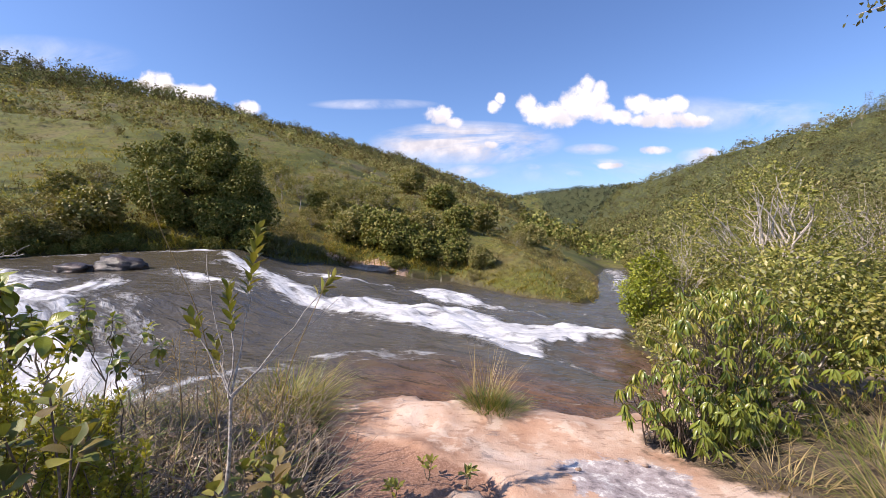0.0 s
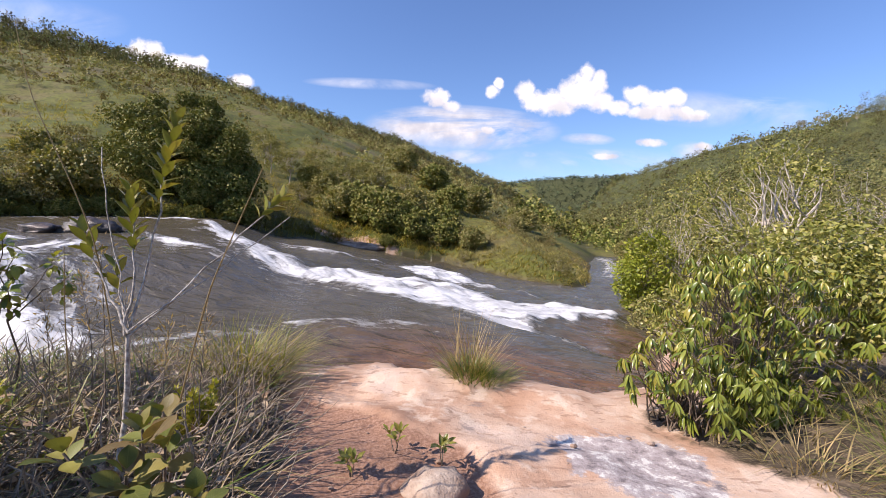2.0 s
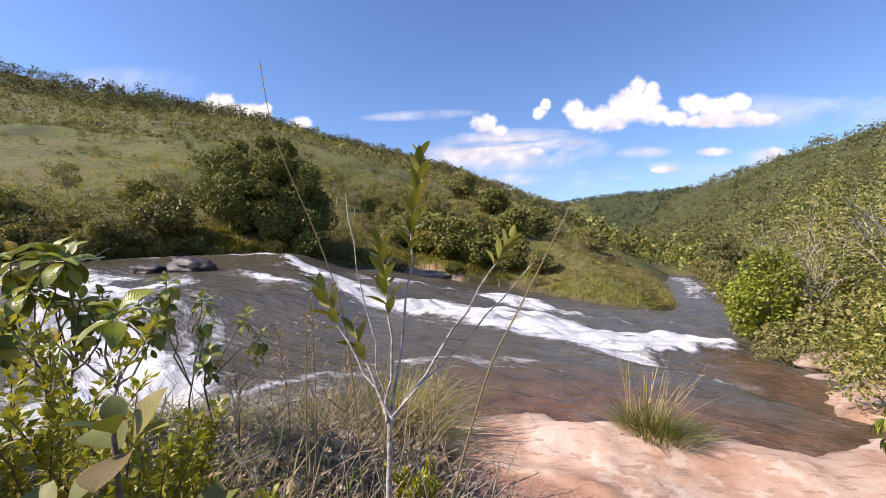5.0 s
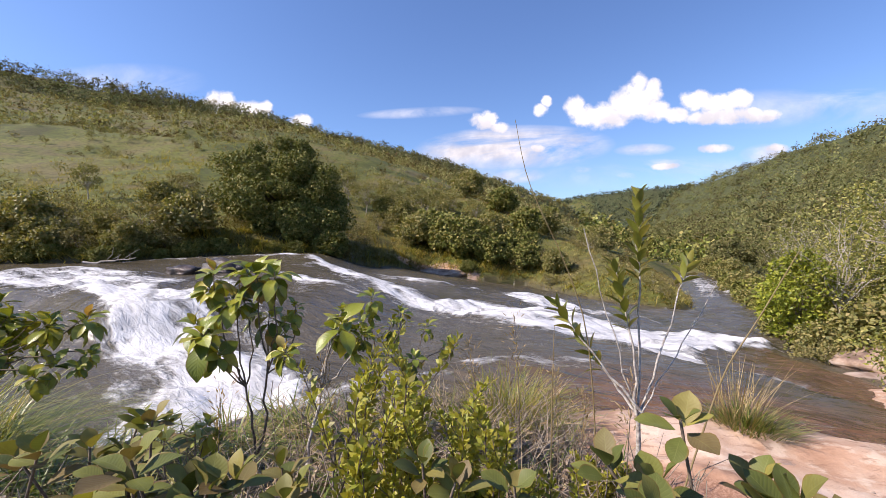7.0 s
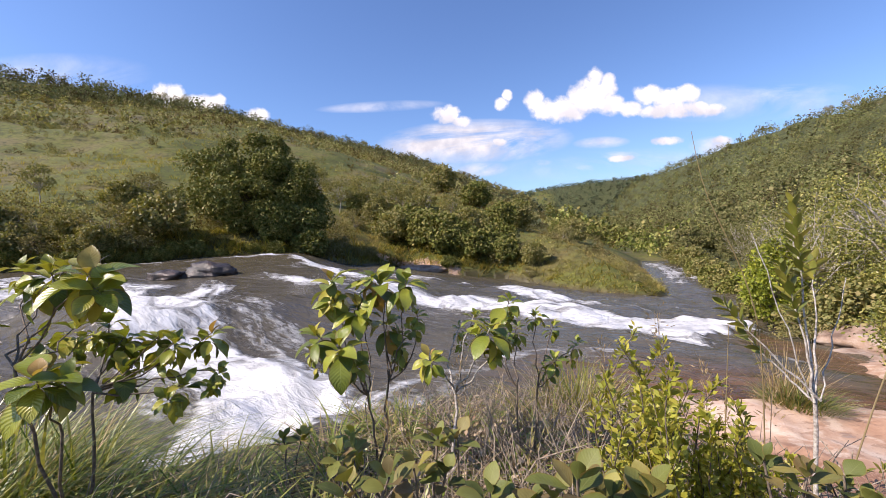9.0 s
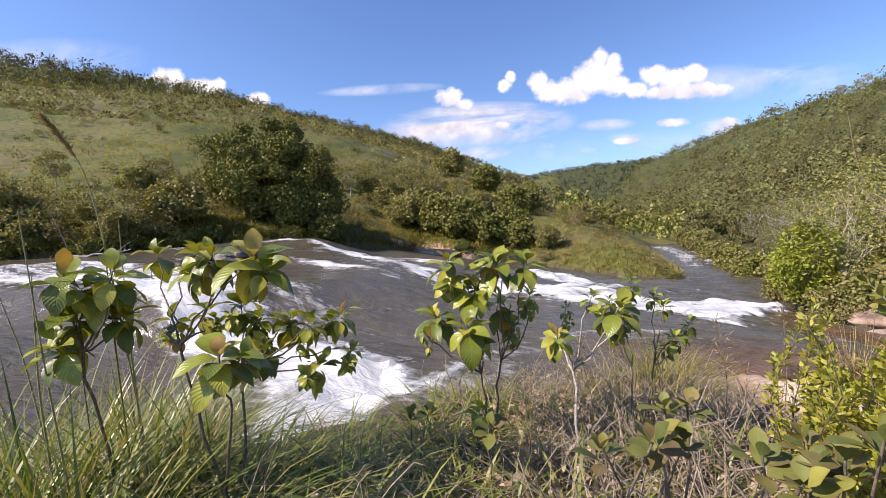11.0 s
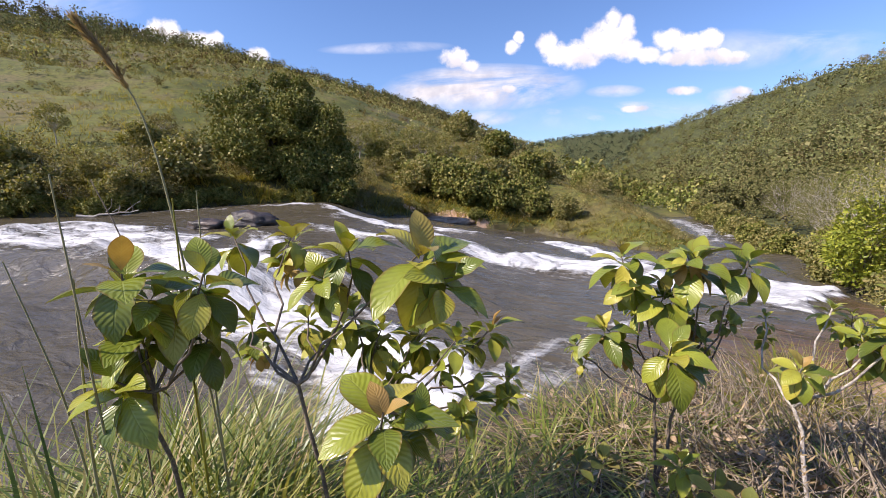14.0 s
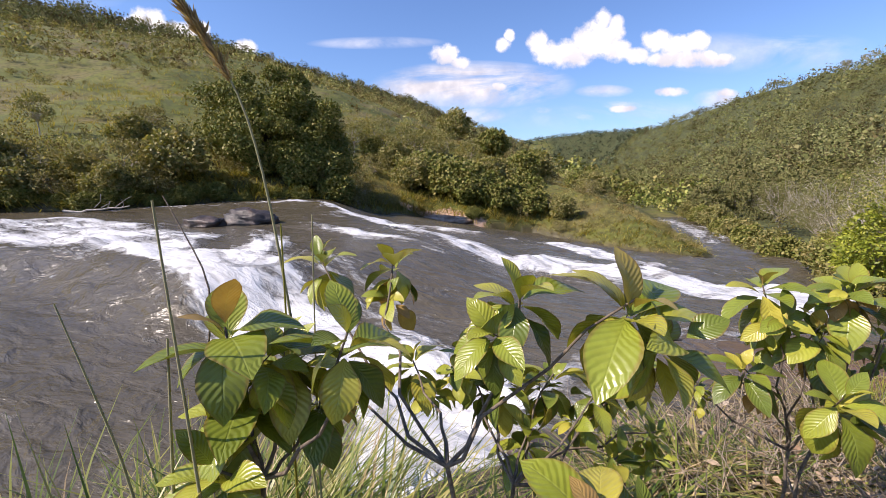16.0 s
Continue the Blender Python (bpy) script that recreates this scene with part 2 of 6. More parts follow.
BLADE_LUSH = foliage("blade_lush", [(0.068, 0.118, 0.018), (0.115, 0.172, 0.027), (0.170, 0.222, 0.042), (0.260, 0.275, 0.070), (0.36, 0.32, 0.14)], 0.4, 0.28)
BLADE_BANK = foliage("blade_bank", [(0.150, 0.155, 0.034), (0.225, 0.215, 0.048), (0.30, 0.265, 0.072), (0.39, 0.32, 0.12)], 0.6, 0.3, spec=0.2)
BLADE_DRY = foliage("blade_dry", [(0.36, 0.285, 0.145), (0.46, 0.36, 0.19), (0.25, 0.205, 0.115), (0.22, 0.215, 0.075)], 0.6, 0.3)
BLADE_GREY = foliage("blade_grey", [(0.33, 0.26, 0.155), (0.50, 0.40, 0.25), (0.20, 0.155, 0.090), (0.27, 0.24, 0.085)], 0.7, 0.2)
BLADE_GOLD = foliage("blade_gold", [(0.20, 0.160, 0.058), (0.27, 0.210, 0.080), (0.34, 0.26, 0.11), (0.40, 0.30, 0.15)], 0.65, 0.35, spec=0.15)
LITTER = foliage("litter", [(0.36, 0.27, 0.185), (0.48, 0.39, 0.29), (0.22, 0.145, 0.10), (0.56, 0.49, 0.39)], 0.7, 0.1, spec=0.2)
STALK = foliage("stalk", [(0.22, 0.235, 0.12), (0.27, 0.27, 0.15), (0.31, 0.29, 0.18)], 0.6, 0.1)
SEED = foliage("seed", [(0.30, 0.22, 0.13), (0.38, 0.30, 0.18), (0.24, 0.17, 0.10)], 0.7, 0.35)
BARK_PALE = bark("bark_pale", (0.60, 0.55, 0.48), (0.24, 0.20, 0.17))
BARK_DARK = bark("bark_dark", (0.13, 0.10, 0.075), (0.06, 0.045, 0.035))
BARK_GREY = bark("bark_grey", (0.60, 0.53, 0.45), (0.32, 0.27, 0.22), 25.0)
BARK_DRY = bark("bark_dry", (0.40, 0.325, 0.24), (0.18, 0.138, 0.104), 40.0)
BARK_TWIG = bark("bark_twig", (0.22, 0.17, 0.12), (0.09, 0.065, 0.05))


def ground_material():
    m, nt, bsdf, out = material("valley_ground")
    rock, grass, wet = read(nt, "rock").outputs["Fac"], read(nt, "grass").outputs["Fac"], read(nt, "wet").outputs["Fac"]
    mid, fine = spots(nt, 6.0, 6.0, 0.6), spots(nt, 55.0, 5.0, 0.65)
    # bedrock: pink and ochre sandstone with pale crust, rusty hollows and grey lichen
    stone = ramp(nt, spots(nt, 1.7, 6.0, 0.6), [(0.30, (0.36, 0.20, 0.125)), (0.42, (0.49, 0.30, 0.20)), (0.54, (0.58, 0.40, 0.29)), (0.70, (0.65, 0.50, 0.40))])
    stone = blend(nt, span(nt, mid, 0.52, 0.66, 0.0, 0.7), stone, (0.68, 0.54, 0.42))
    stone = blend(nt, span(nt, spots(nt, 3.1, 6.0, 0.7), 0.62, 0.68, 0.0, 0.6), stone, (0.26, 0.21, 0.19))
    layers = spots(nt, 5.0, 4.0, 0.6, stretch=(1.0, 2.6, 9.0))
    stone = blend(nt, span(nt, layers, 0.36, 0.42, 0.55, 0.0), stone, (0.30, 0.17, 0.11))
    stone = blend(nt, span(nt, fine, 0.62, 0.72, 0.0, 0.5), stone, (0.20, 0.12, 0.08))
    lichen = span(nt, calc(nt, "ADD", read(nt, "lichen").outputs["Fac"], calc(nt, "MULTIPLY", calc(nt, "SUBTRACT", spots(nt, 2.4, 7.0, 0.7), 0.5), 1.5)), 0.42, 0.52)
    stone = blend(nt, lichen, stone, ramp(nt, spots(nt, 9.0, 6.0, 0.7), [(0.38, (0.20, 0.165, 0.16)), (0.47, (0.36, 0.30, 0.285)), (0.56, (0.45, 0.39, 0.37)), (0.60, (0.66, 0.62, 0.57))]))
    soil = span(nt, calc(nt, "ADD", read(nt, "soil").outputs["Fac"], calc(nt, "MULTIPLY", calc(nt, "SUBTRACT", mid, 0.5), 0.5)), 0.40, 0.60)
    dust = blend(nt, span(nt, fine, 0.4, 0.65), (0.26, 0.14, 0.09), (0.40, 0.235, 0.16))
    stone = blend(nt, soil, stone, dust)
    # earth with litter
    earth = ramp(nt, mid, [(0.3, (0.055, 0.040, 0.028)), (0.5, (0.110, 0.082, 0.055)), (0.7, (0.20, 0.150, 0.10))])
    earth = blend(nt, span(nt, fine, 0.52, 0.62, 0.0, 0.7), earth, (0.26, 0.21, 0.13))
    # hillside pasture: green, olive and straw in patches
    far = spots(nt, 0.11, 6.0, 0.6)
    sward = ramp(nt, far, [(0.32, (0.055, 0.058, 0.018)), (0.42, (0.098, 0.116, 0.022)), (0.50, (0.145, 0.150, 0.032)), (0.58, (0.165, 0.138, 0.052)), (0.72, (0.118, 0.090, 0.048))])
    tuft = spots(nt, 2.2, 6.0, 0.7)
    blotch = spots(nt, 0.55, 6.0, 0.68)
    sward = blend(nt, span(nt, blotch, 0.56, 0.68, 0.0, 0.55), sward, (0.17, 0.130, 0.056))
    sward = blend(nt, span(nt, blotch, 0.34, 0.46, 0.8, 0.0), sward, (0.065, 0.068, 0.022))
    sward = blend(nt, span(nt, tuft, 0.38, 0.56, 0.65, 0.0), sward, (0.045, 0.042, 0.018))
    sward = blend(nt, span(nt, fine, 0.45, 0.65, 0.0, 0.3), sward, (0.18, 0.165, 0.04))
    colour = blend(nt, grass, earth, sward)
    # wooded slope floor: green mottle, with shade between crowns put in as dark gaps
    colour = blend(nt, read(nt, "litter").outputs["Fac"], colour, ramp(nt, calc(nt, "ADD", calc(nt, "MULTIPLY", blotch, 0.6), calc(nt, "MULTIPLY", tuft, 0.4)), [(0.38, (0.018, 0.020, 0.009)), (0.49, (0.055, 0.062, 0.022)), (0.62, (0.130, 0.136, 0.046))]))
    colour = blend(nt, span(nt, calc(nt, "ADD", rock, calc(nt, "MULTIPLY", calc(nt, "SUBTRACT", mid, 0.5), 0.7)), 0.38, 0.56), colour, stone)
    colour = blend(nt, calc(nt, "MULTIPLY", wet, 0.65), colour, blend(nt, 1.0, colour, (0.32, 0.26, 0.22), "MULTIPLY"))
    nt.links.new(colour, bsdf.inputs["Base Color"])
    nt.links.new(span(nt, wet, 0.0, 1.0, 0.9, 0.35), bsdf.inputs["Roughness"])
    bsdf.inputs["Specular IOR Level"].default_value = 0.25
    height = calc(nt, "ADD", calc(nt, "MULTIPLY", layers, 0.22), calc(nt, "ADD", calc(nt, "MULTIPLY", fine, 0.25), mid))
    bump(nt, bsdf, height, 0.5, 0.035)
    return m


def water_material():
    m, nt, bsdf, out = material("river_water")
    foam, shallow = read(nt, "foam").outputs["Fac"], read(nt, "shallow").outputs["Fac"]
    flow, stream = read(nt, "flow").outputs["Vector"], read(nt, "stream").outputs["Vector"]

    def grain(vector, stretch, scale, detail, rough, twist):
        v = node(nt, "ShaderNodeMapping", [("Vector", vector)], Scale=stretch).outputs[0]
        return node(nt, "ShaderNodeTexNoise", [("Vector", v)], Scale=scale, Detail=detail, Roughness=rough, Distortion=twist).outputs["Fac"]

    streak = grain(stream, (0.40, 1.7, 1.0), 1.5, 5.0, 0.55, 0.5)
    froth = grain(flow, (0.6, 1.5, 1.0), 6.5, 7.0, 0.66, 0.7)
    gaps = grain(flow, (0.6, 1.3, 1.0), 1.1, 5.0, 0.6, 0.8)
    lace = calc(nt, "ADD", calc(nt, "MULTIPLY", calc(nt, "SUBTRACT", streak, 0.5), 1.3), calc(nt, "MULTIPLY", calc(nt, "SUBTRACT", froth, 0.5), 0.9))
    lace = calc(nt, "ADD", lace, calc(nt, "MULTIPLY", calc(nt, "SUBTRACT", gaps, 0.5), 0.9))
    mask = span(nt, calc(nt, "ADD", foam, calc(nt, "MULTIPLY", lace, 1.35)), 0.32, 0.92)
    # thin froth drifting on the pools
    drift = span(nt, calc(nt, "ADD", grain(flow, (0.5, 1.8, 1.0), 1.6, 9.0, 0.7, 1.4), calc(nt, "MULTIPLY", calc(nt, "SUBTRACT", froth, 0.5), 0.6)), 0.54, 0.80, 0.0, 0.50)
    mask = calc(nt, "MAXIMUM", mask, calc(nt, "MULTIPLY", drift, span(nt, calc(nt, "ADD", foam, gaps), 0.40, 0.75)))
    deep = blend(nt, gaps, (0.056, 0.047, 0.029), (0.130, 0.108, 0.074))
    bed = ramp(nt, spots(nt, 3.0, 5.0, 0.6), [(0.35, (0.085, 0.042, 0.021)), (0.6, (0.175, 0.095, 0.050))])
    body = blend(nt, shallow, deep, bed)
    colour = blend(nt, mask, body, ramp(nt, calc(nt, "ADD", calc(nt, "MULTIPLY", streak, 0.6), calc(nt, "MULTIPLY", froth, 0.4)), [(0.36, (0.30, 0.295, 0.29)), (0.46, (0.56, 0.555, 0.545)), (0.56, (0.76, 0.755, 0.745))]))
    nt.links.new(colour, bsdf.inputs["Base Color"])
    nt.links.new(span(nt, mask, 0.0, 0.8, 0.20, 0.8), bsdf.inputs["Roughness"])
    bsdf.inputs["IOR"].default_value = 1.33
    ripple = calc(nt, "ADD", grain(flow, (0.8, 1.7, 1.0), 2.2, 4.0, 0.52, 0.6), calc(nt, "MULTIPLY", grain(flow, (1.0, 1.5, 1.0), 10.0, 3.0, 0.5, 0.6), 0.12))
    calm = calc(nt, "SUBTRACT", 1.0, calc(nt, "MULTIPLY", mask, 0.75))
    bump(nt, bsdf, calc(nt, "ADD", calc(nt, "MULTIPLY", ripple, calm), calc(nt, "MULTIPLY", calc(nt, "MULTIPLY", calc(nt, "ADD", calc(nt, "ADD", gaps, calc(nt, "MULTIPLY", streak, 0.5)), calc(nt, "MULTIPLY", froth, 0.5)), mask), 0.9)), 0.9, 0.12)
    return m


def wet_rock_material():
    m, nt, bsdf, out = material("wet_rock")
    a, b = spots(nt, 2.5, 6.0, 0.65), spots(nt, 22.0, 5.0, 0.6)
    colour = ramp(nt, a, [(0.38, (0.020, 0.017, 0.016)), (0.54, (0.065, 0.050, 0.042)), (0.70, (0.20, 0.135, 0.105))])
    colour = blend(nt, span(nt, b, 0.5, 0.7, 0.0, 0.5), colour, (0.05, 0.045, 0.04))
    nt.links.new(colour, bsdf.inputs["Base Color"])
    bsdf.inputs["Roughness"].default_value = 0.4
    bump(nt, bsdf, calc(nt, "ADD", a, calc(nt, "MULTIPLY", b, 0.4)), 0.8, 0.06)
    return m


def dry_rock_material():
    m, nt, bsdf, out = material("dry_rock")
    a, b = spots(nt, 3.0, 6.0, 0.65), spots(nt, 26.0, 5.0, 0.65)
    colour = ramp(nt, a, [(0.34, (0.16, 0.10, 0.07)), (0.5, (0.34, 0.23, 0.165)), (0.66, (0.48, 0.38, 0.30))])
    colour = blend(nt, span(nt, b, 0.55, 0.7, 0.0, 0.6), colour, (0.24, 0.17, 0.13))
    nt.links.new(colour, bsdf.inputs["Base Color"])
    bsdf.inputs["Roughness"].default_value = 0.85
    bump(nt, bsdf, calc(nt, "ADD", a, calc(nt, "MULTIPLY", b, 0.5)), 0.8, 0.03)
    return m


GROUND, WATER, WET_ROCK, DRY_ROCK = ground_material(), water_material(), wet_rock_material(), dry_rock_material()
# ---- plan of the valley: banks, crests, heights ----
def vnoise(x, y, seed=0):
    """Smooth value noise, about -1 to 1."""
    xi, yi = np.floor(x).astype(np.int64), np.floor(y).astype(np.int64)
    fx, fy = x - xi, y - yi
    fx, fy = fx * fx * (3 - 2 * fx), fy * fy * (3 - 2 * fy)

    def lattice(a, b):
        h = (a * 374761393 + b * 668265263 + seed * 974634777) & 0x7FFFFFFF
        h = ((h ^ (h >> 13)) * 1274126177) & 0x7FFFFFFF
        return ((h ^ (h >> 16)) & 0xFFFF) / 32767.5 - 1

    top = lattice(xi, yi) * (1 - fx) + lattice(xi + 1, yi) * fx
    low = lattice(xi, yi + 1) * (1 - fx) + lattice(xi + 1, yi + 1) * fx
    return top * (1 - fy) + low * fy


def fbm(x, y, octaves=4, seed=0):
    total, gain = 0, 0.5
    for k in range(octaves):
        total = total + gain * vnoise(x * 2 ** k + 17 * k, y * 2 ** k - 9 * k, seed + k)
        gain *= 0.5
    return total


def step(a, b, v):
    t = np.clip((v - a) / (b - a), 0, 1)
    return t * t * (3 - 2 * t)


def along(px, py, line):
    """Distance to a line of plan points, side (+1: left of its way), length run, and the further coordinates interpolated."""
    line = np.array(line, float)
    best = np.full(px.shape, 1e9)
    side, run = np.ones(px.shape), np.zeros(px.shape)
    extra = [np.zeros(px.shape) for _ in range(line.shape[1] - 2)]
    total = 0.0
    for a, b in zip(line[:-1], line[1:]):
        dx, dy = b[0] - a[0], b[1] - a[1]
        n = math.hypot(dx, dy)
        s = np.clip(((px - a[0]) * dx + (py - a[1]) * dy) / n ** 2, 0, 1)
        d = np.hypot(px - a[0] - s * dx, py - a[1] - s * dy)
        near = d < best
        best = np.where(near, d, best)
        cross = dx * (py - a[1]) - dy * (px - a[0])
        side = np.where(near, np.where(cross > 0, 1.0, -1.0), side)
        run = np.where(near, total + s * n, run)
        for k in range(len(extra)):
            extra[k] = np.where(near, a[2 + k] * (1 - s) + b[2 + k] * s, extra[k])
        total += n
    return best, side, run, extra


# banks run downstream; the third number is the water's height there
FAR_BANK = [(-200, 0, 1.5), (-60, 9, 1.0), (-22, 14.2, 0.47), (-16, 15.2, 0.43), (-13.4, 18.2, 0.50), (-10.2, 19.6, 0.38), (-7.6, 22.5, -0.5), (-5.0, 26.5, -1.0), (-2.6, 25.2, -1.2), (0.6, 24.8, -1.6),
            (2.6, 22.0, -1.75), (4.0, 18.9, -1.7), (5.0, 17.9, -1.72), (6.4, 17.7, -1.78), (7.6, 20.2, -2.0), (10.0, 26.6, -2.3), (14.0, 36.5, -2.9), (17.4, 44, -3.2), (33, 90, -5), (85, 300, -12), (180, 800, -20)]
NEAR_BANK = [(-200, -22, 1.2), (-60, -2, 0.3), (-14, 2.2, -0.4), (-8, 2.8, -0.36), (-6, 3.2, -0.35), (-4.4, 3.8, -0.34), (-3.2, 4.25, -0.34), (-2.2, 4.5, -0.34), (-1.0, 4.62, -0.34), (0.2, 4.5, -0.34), (1.4, 4.15, -0.36), (2.6, 5.2, -0.6),
             (3.6, 7.4, -1.1), (4.5, 9.6, -1.5), (5.3, 11.4, -1.62), (7.4, 13.6, -1.72), (10.5, 19, -2.0), (14.5, 29, -2.5), (19, 41, -3.1), (38, 90, -5), (94, 300, -12), (190, 800, -20)]
LEFT_CREST = [(-330, 20, 80), (-210, 75, 66), (-131, 121, 50), (-92, 147, 45.5), (-56, 245, 50), (-12, 350, 52.5), (66, 410, 32.5), (150, 640, 10)]
RIGHT_CREST = [(140, -200, 42), (150, -60, 42), (152, 60, 41), (153, 118, 40.5), (159, 150, 43.5), (164, 175, 44.5), (168, 200, 45), (175, 240, 48), (180, 290, 46.5), (182, 350, 44), (187, 425, 41), (245, 570, 52), (330, 760, 68)]


def level(x, y, line):
    """Heights of a line's points, averaged by nearness: no creases far from the line."""
    total, weight = 0 * x, 0 * x
    for a, b in zip(line[:-1], line[1:]):
        for s in (0.25, 0.75):
            px, py, pz = (a[k] * (1 - s) + b[k] * s for k in range(3))
            n = math.hypot(b[0] - a[0], b[1] - a[1]) ** 0.7
            w = n / ((x - px) ** 2 + (y - py) ** 2 + 6) ** 1.5
            total, weight = total + w * pz, weight + w
    return total / weight


LIP = [(-2.6, 9.3), (-0.9, 8.25), (0.2, 7.35), (0.9, 6.65), (1.5, 5.95), (2.6, 4.7)]   # where the near shelf breaks into the trough


def water_height(x, y):
    """The river's surface: an upper pool, a shelf along the near bank, and a falling trough between them and the far bank."""
    upper = 0.33 + 0.045 * np.clip(y - 13, -3, 6) + 0.012 * np.clip(-9 - x, 0, 60)
    shelf = -0.34 + 0 * x
    plane = 0.30 - 0.19 * x - 0.085 * y
    lower = -1.62 - 0.05 * (y - 13)
    trough = np.maximum(plane, lower) + 0.25 * np.exp(-((plane - lower) / 0.5) ** 2)
    # the shelf breaks into the trough along a lip
    lip = LIP
    d, s, _, _ = along(x, y, lip)
    over = step(-0.02, 0.6, d * s)
    trough = trough - 0.10 * np.exp(-(d / 1.6) ** 2) * step(-2.6, 0.5, x)
    # ledges under the rapids
    lump = fbm(0.75 * x + 0.5 * y, 0.75 * y - 0.5 * x, 3, 77)
    trough = trough + 0.20 * np.abs(lump) * step(0.4, 1.5, d) * step(-4.5, -2.5, x)
    low = shelf * (1 - over) + np.minimum(trough, shelf) * over
    # the upper pool breaks along a line from the left over the hump to the chute
    brink = [(-40, 9.5), (-16, 9.6), (-11, 8.8), (-7.8, 6.9), (-6.6, 7.6), (-4.6, 9.0), (-4.2, 11.0), (-6.2, 13.6), (-7.4, 15.4), (-9.0, 19.5), (-11, 26)]
    d, s, r, _ = along(x, y, brink)
    wide = 0.9 + 1.6 * step(33, 37, r)
    fall = step(-0.4, 1.0, -d * s / wide)
    hump = 0.16 * np.exp(-(((x + 10.2) / 2.4) ** 2 + ((y - 7.9) / 1.2) ** 2))
    return upper * (1 - fall) + np.minimum(low, upper) * fall + hump


def ground_height(x, y):
    df, sf, _, (zf,) = along(x, y, FAR_BANK)
    dn, sn, _, (zn,) = along(x, y, NEAR_BANK)
    dl, sl, _, (zl,) = along(x, y, LEFT_CREST)
    dr, sr, _, (zr,) = along(x, y, RIGHT_CREST)
    wob = fbm(x / 9, y / 9, 4, 3)
    # the near shore is notched where the rock meets the water
    dry = np.where(sn < 0, dn, -dn) + 0.17 * fbm(x * 1.9, y * 1.9, 4, 19) * np.exp(-((x + 1) ** 2 + (y - 4) ** 2) / 50)
    dn, sn = np.abs(dry), np.where(dry > 0, -1.0, 1.0)
    far, close = step(1.0, 7.0, df), step(1.0, 7.0, dn)
    zf = zf * (1 - far) + level(x, y, FAR_BANK) * far
    zn = zn * (1 - close) + level(x, y, NEAR_BANK) * close
    edge = step(0, 60, dl)
    zl = zl * (1 - edge) + level(x, y, LEFT_CREST) * edge
    # far hillside
    t = df / (df + dl + 1e-6)
    left = zf + 0.05 + (0.22 * step(-0.05, 0.30, df) + 0.28 * step(0.3, 2.2, df)) / 0.5 * (0.5 - 0.32 * step(1, 3, x) * step(12, 8, x)) + (zl - zf) * (0.95 * t + 0.05 * t * t) + wob * np.clip(df / 14, 0, 1.6)
    left = np.where(sl > 0, zl - 0.22 * dl + 2 * wob, left)
    # near bank: a low shelf of rock and earth, then the hillside
    shore = np.clip(dn, 0, None)
    low = zn + 0.03 + 0.13 * step(0, 0.16, shore) + 0.05 * step(0.1, 0.5, shore) + 0.07 * np.exp(-((shore - 0.42) / 0.22) ** 2) * step(0.5, -0.2, x) * step(-2.0, -1.0, x) + 0.24 * step(0.3, 3.0, shore) + 0.16 * step(-0.9, -2.0, x) * step(0.5, 2.0, shore) + np.clip(shore - 6, 0, 60) * 0.035
    t = np.clip(dn - 2.5, 0, None) / (dn + dr + 1e-6)
    right = low + (zr - zn) * (0.38 * t + 0.62 * t * t) * step(-2, 10, x + 0.15 * y) + wob * np.clip((dn - 6) / 14, 0, 1.4)
    right = np.where(sr < 0, zr - 0.22 * dr + 2 * wob, right)
    bed = water_height(x, y) - 0.5
    wet = step(0, 0.35, np.minimum(df, dn)) * step(52, 45, y)
    side_left, side_right = (sf > 0), (sn < 0)
    z = np.where(side_left, left, np.where(side_right, right, bed * wet + (1 - wet) * (np.where(df < dn, zf, zn) - 0.12 + 0.6 * step(45, 52, y))))
    # far hills that close the valley
    z = np.maximum(z, 92 * np.exp(-(((x - 390) / 460) ** 2 + ((y - 900) / 170) ** 2)) - 5)
    return z


def mesh_from(name, verts, faces, mat=None, smooth=True, uv=None):
    """A mesh from arrays: verts n x 3, faces m x 3 or m x 4 (one array, or a list of both), uv one pair a vertex."""
    sets = faces if isinstance(faces, list) else [faces]
    me = bpy.data.meshes.new(name)
    verts = np.asarray(verts, np.float32)
    loops = np.concatenate([f.ravel() for f in sets]).astype(np.int32)
    sizes = np.concatenate([np.full(len(f), f.shape[1]) for f in sets]).astype(np.int32)
    me.vertices.add(len(verts)), me.loops.add(len(loops)), me.polygons.add(len(sizes))
    me.vertices.foreach_set("co", verts.ravel())
    me.loops.foreach_set("vertex_index", loops)
    me.polygons.foreach_set("loop_start", np.concatenate([[0], np.cumsum(sizes)[:-1]]).astype(np.int32))
    me.polygons.foreach_set("use_smooth", np.full(len(sizes), smooth))
    if uv is not None:
        layer = me.uv_layers.new(name="UVMap")
        layer.data.foreach_set("uv", np.asarray(uv, np.float32)[loops].ravel())
    me.update(calc_edges=True)
    me.validate()
    if mat:
        me.materials.append(mat)
    return me


def spread(me, name, values, kind="FLOAT"):
    a = me.attributes.new(name, kind, "POINT")
    a.data.foreach_set("value" if kind == "FLOAT" else "vector", np.asarray(values, np.float32).ravel())


def grid(xs, ys):
    gx, gy = np.meshgrid(xs, ys)
    n, m = len(xs), len(ys)
    k = np.arange(n * m).reshape(m, n)
    quads = np.stack([k[:-1, :-1], k[:-1, 1:], k[1:, 1:], k[1:, :-1]], -1).reshape(-1, 4)
    return gx.ravel(), gy.ravel(), quads


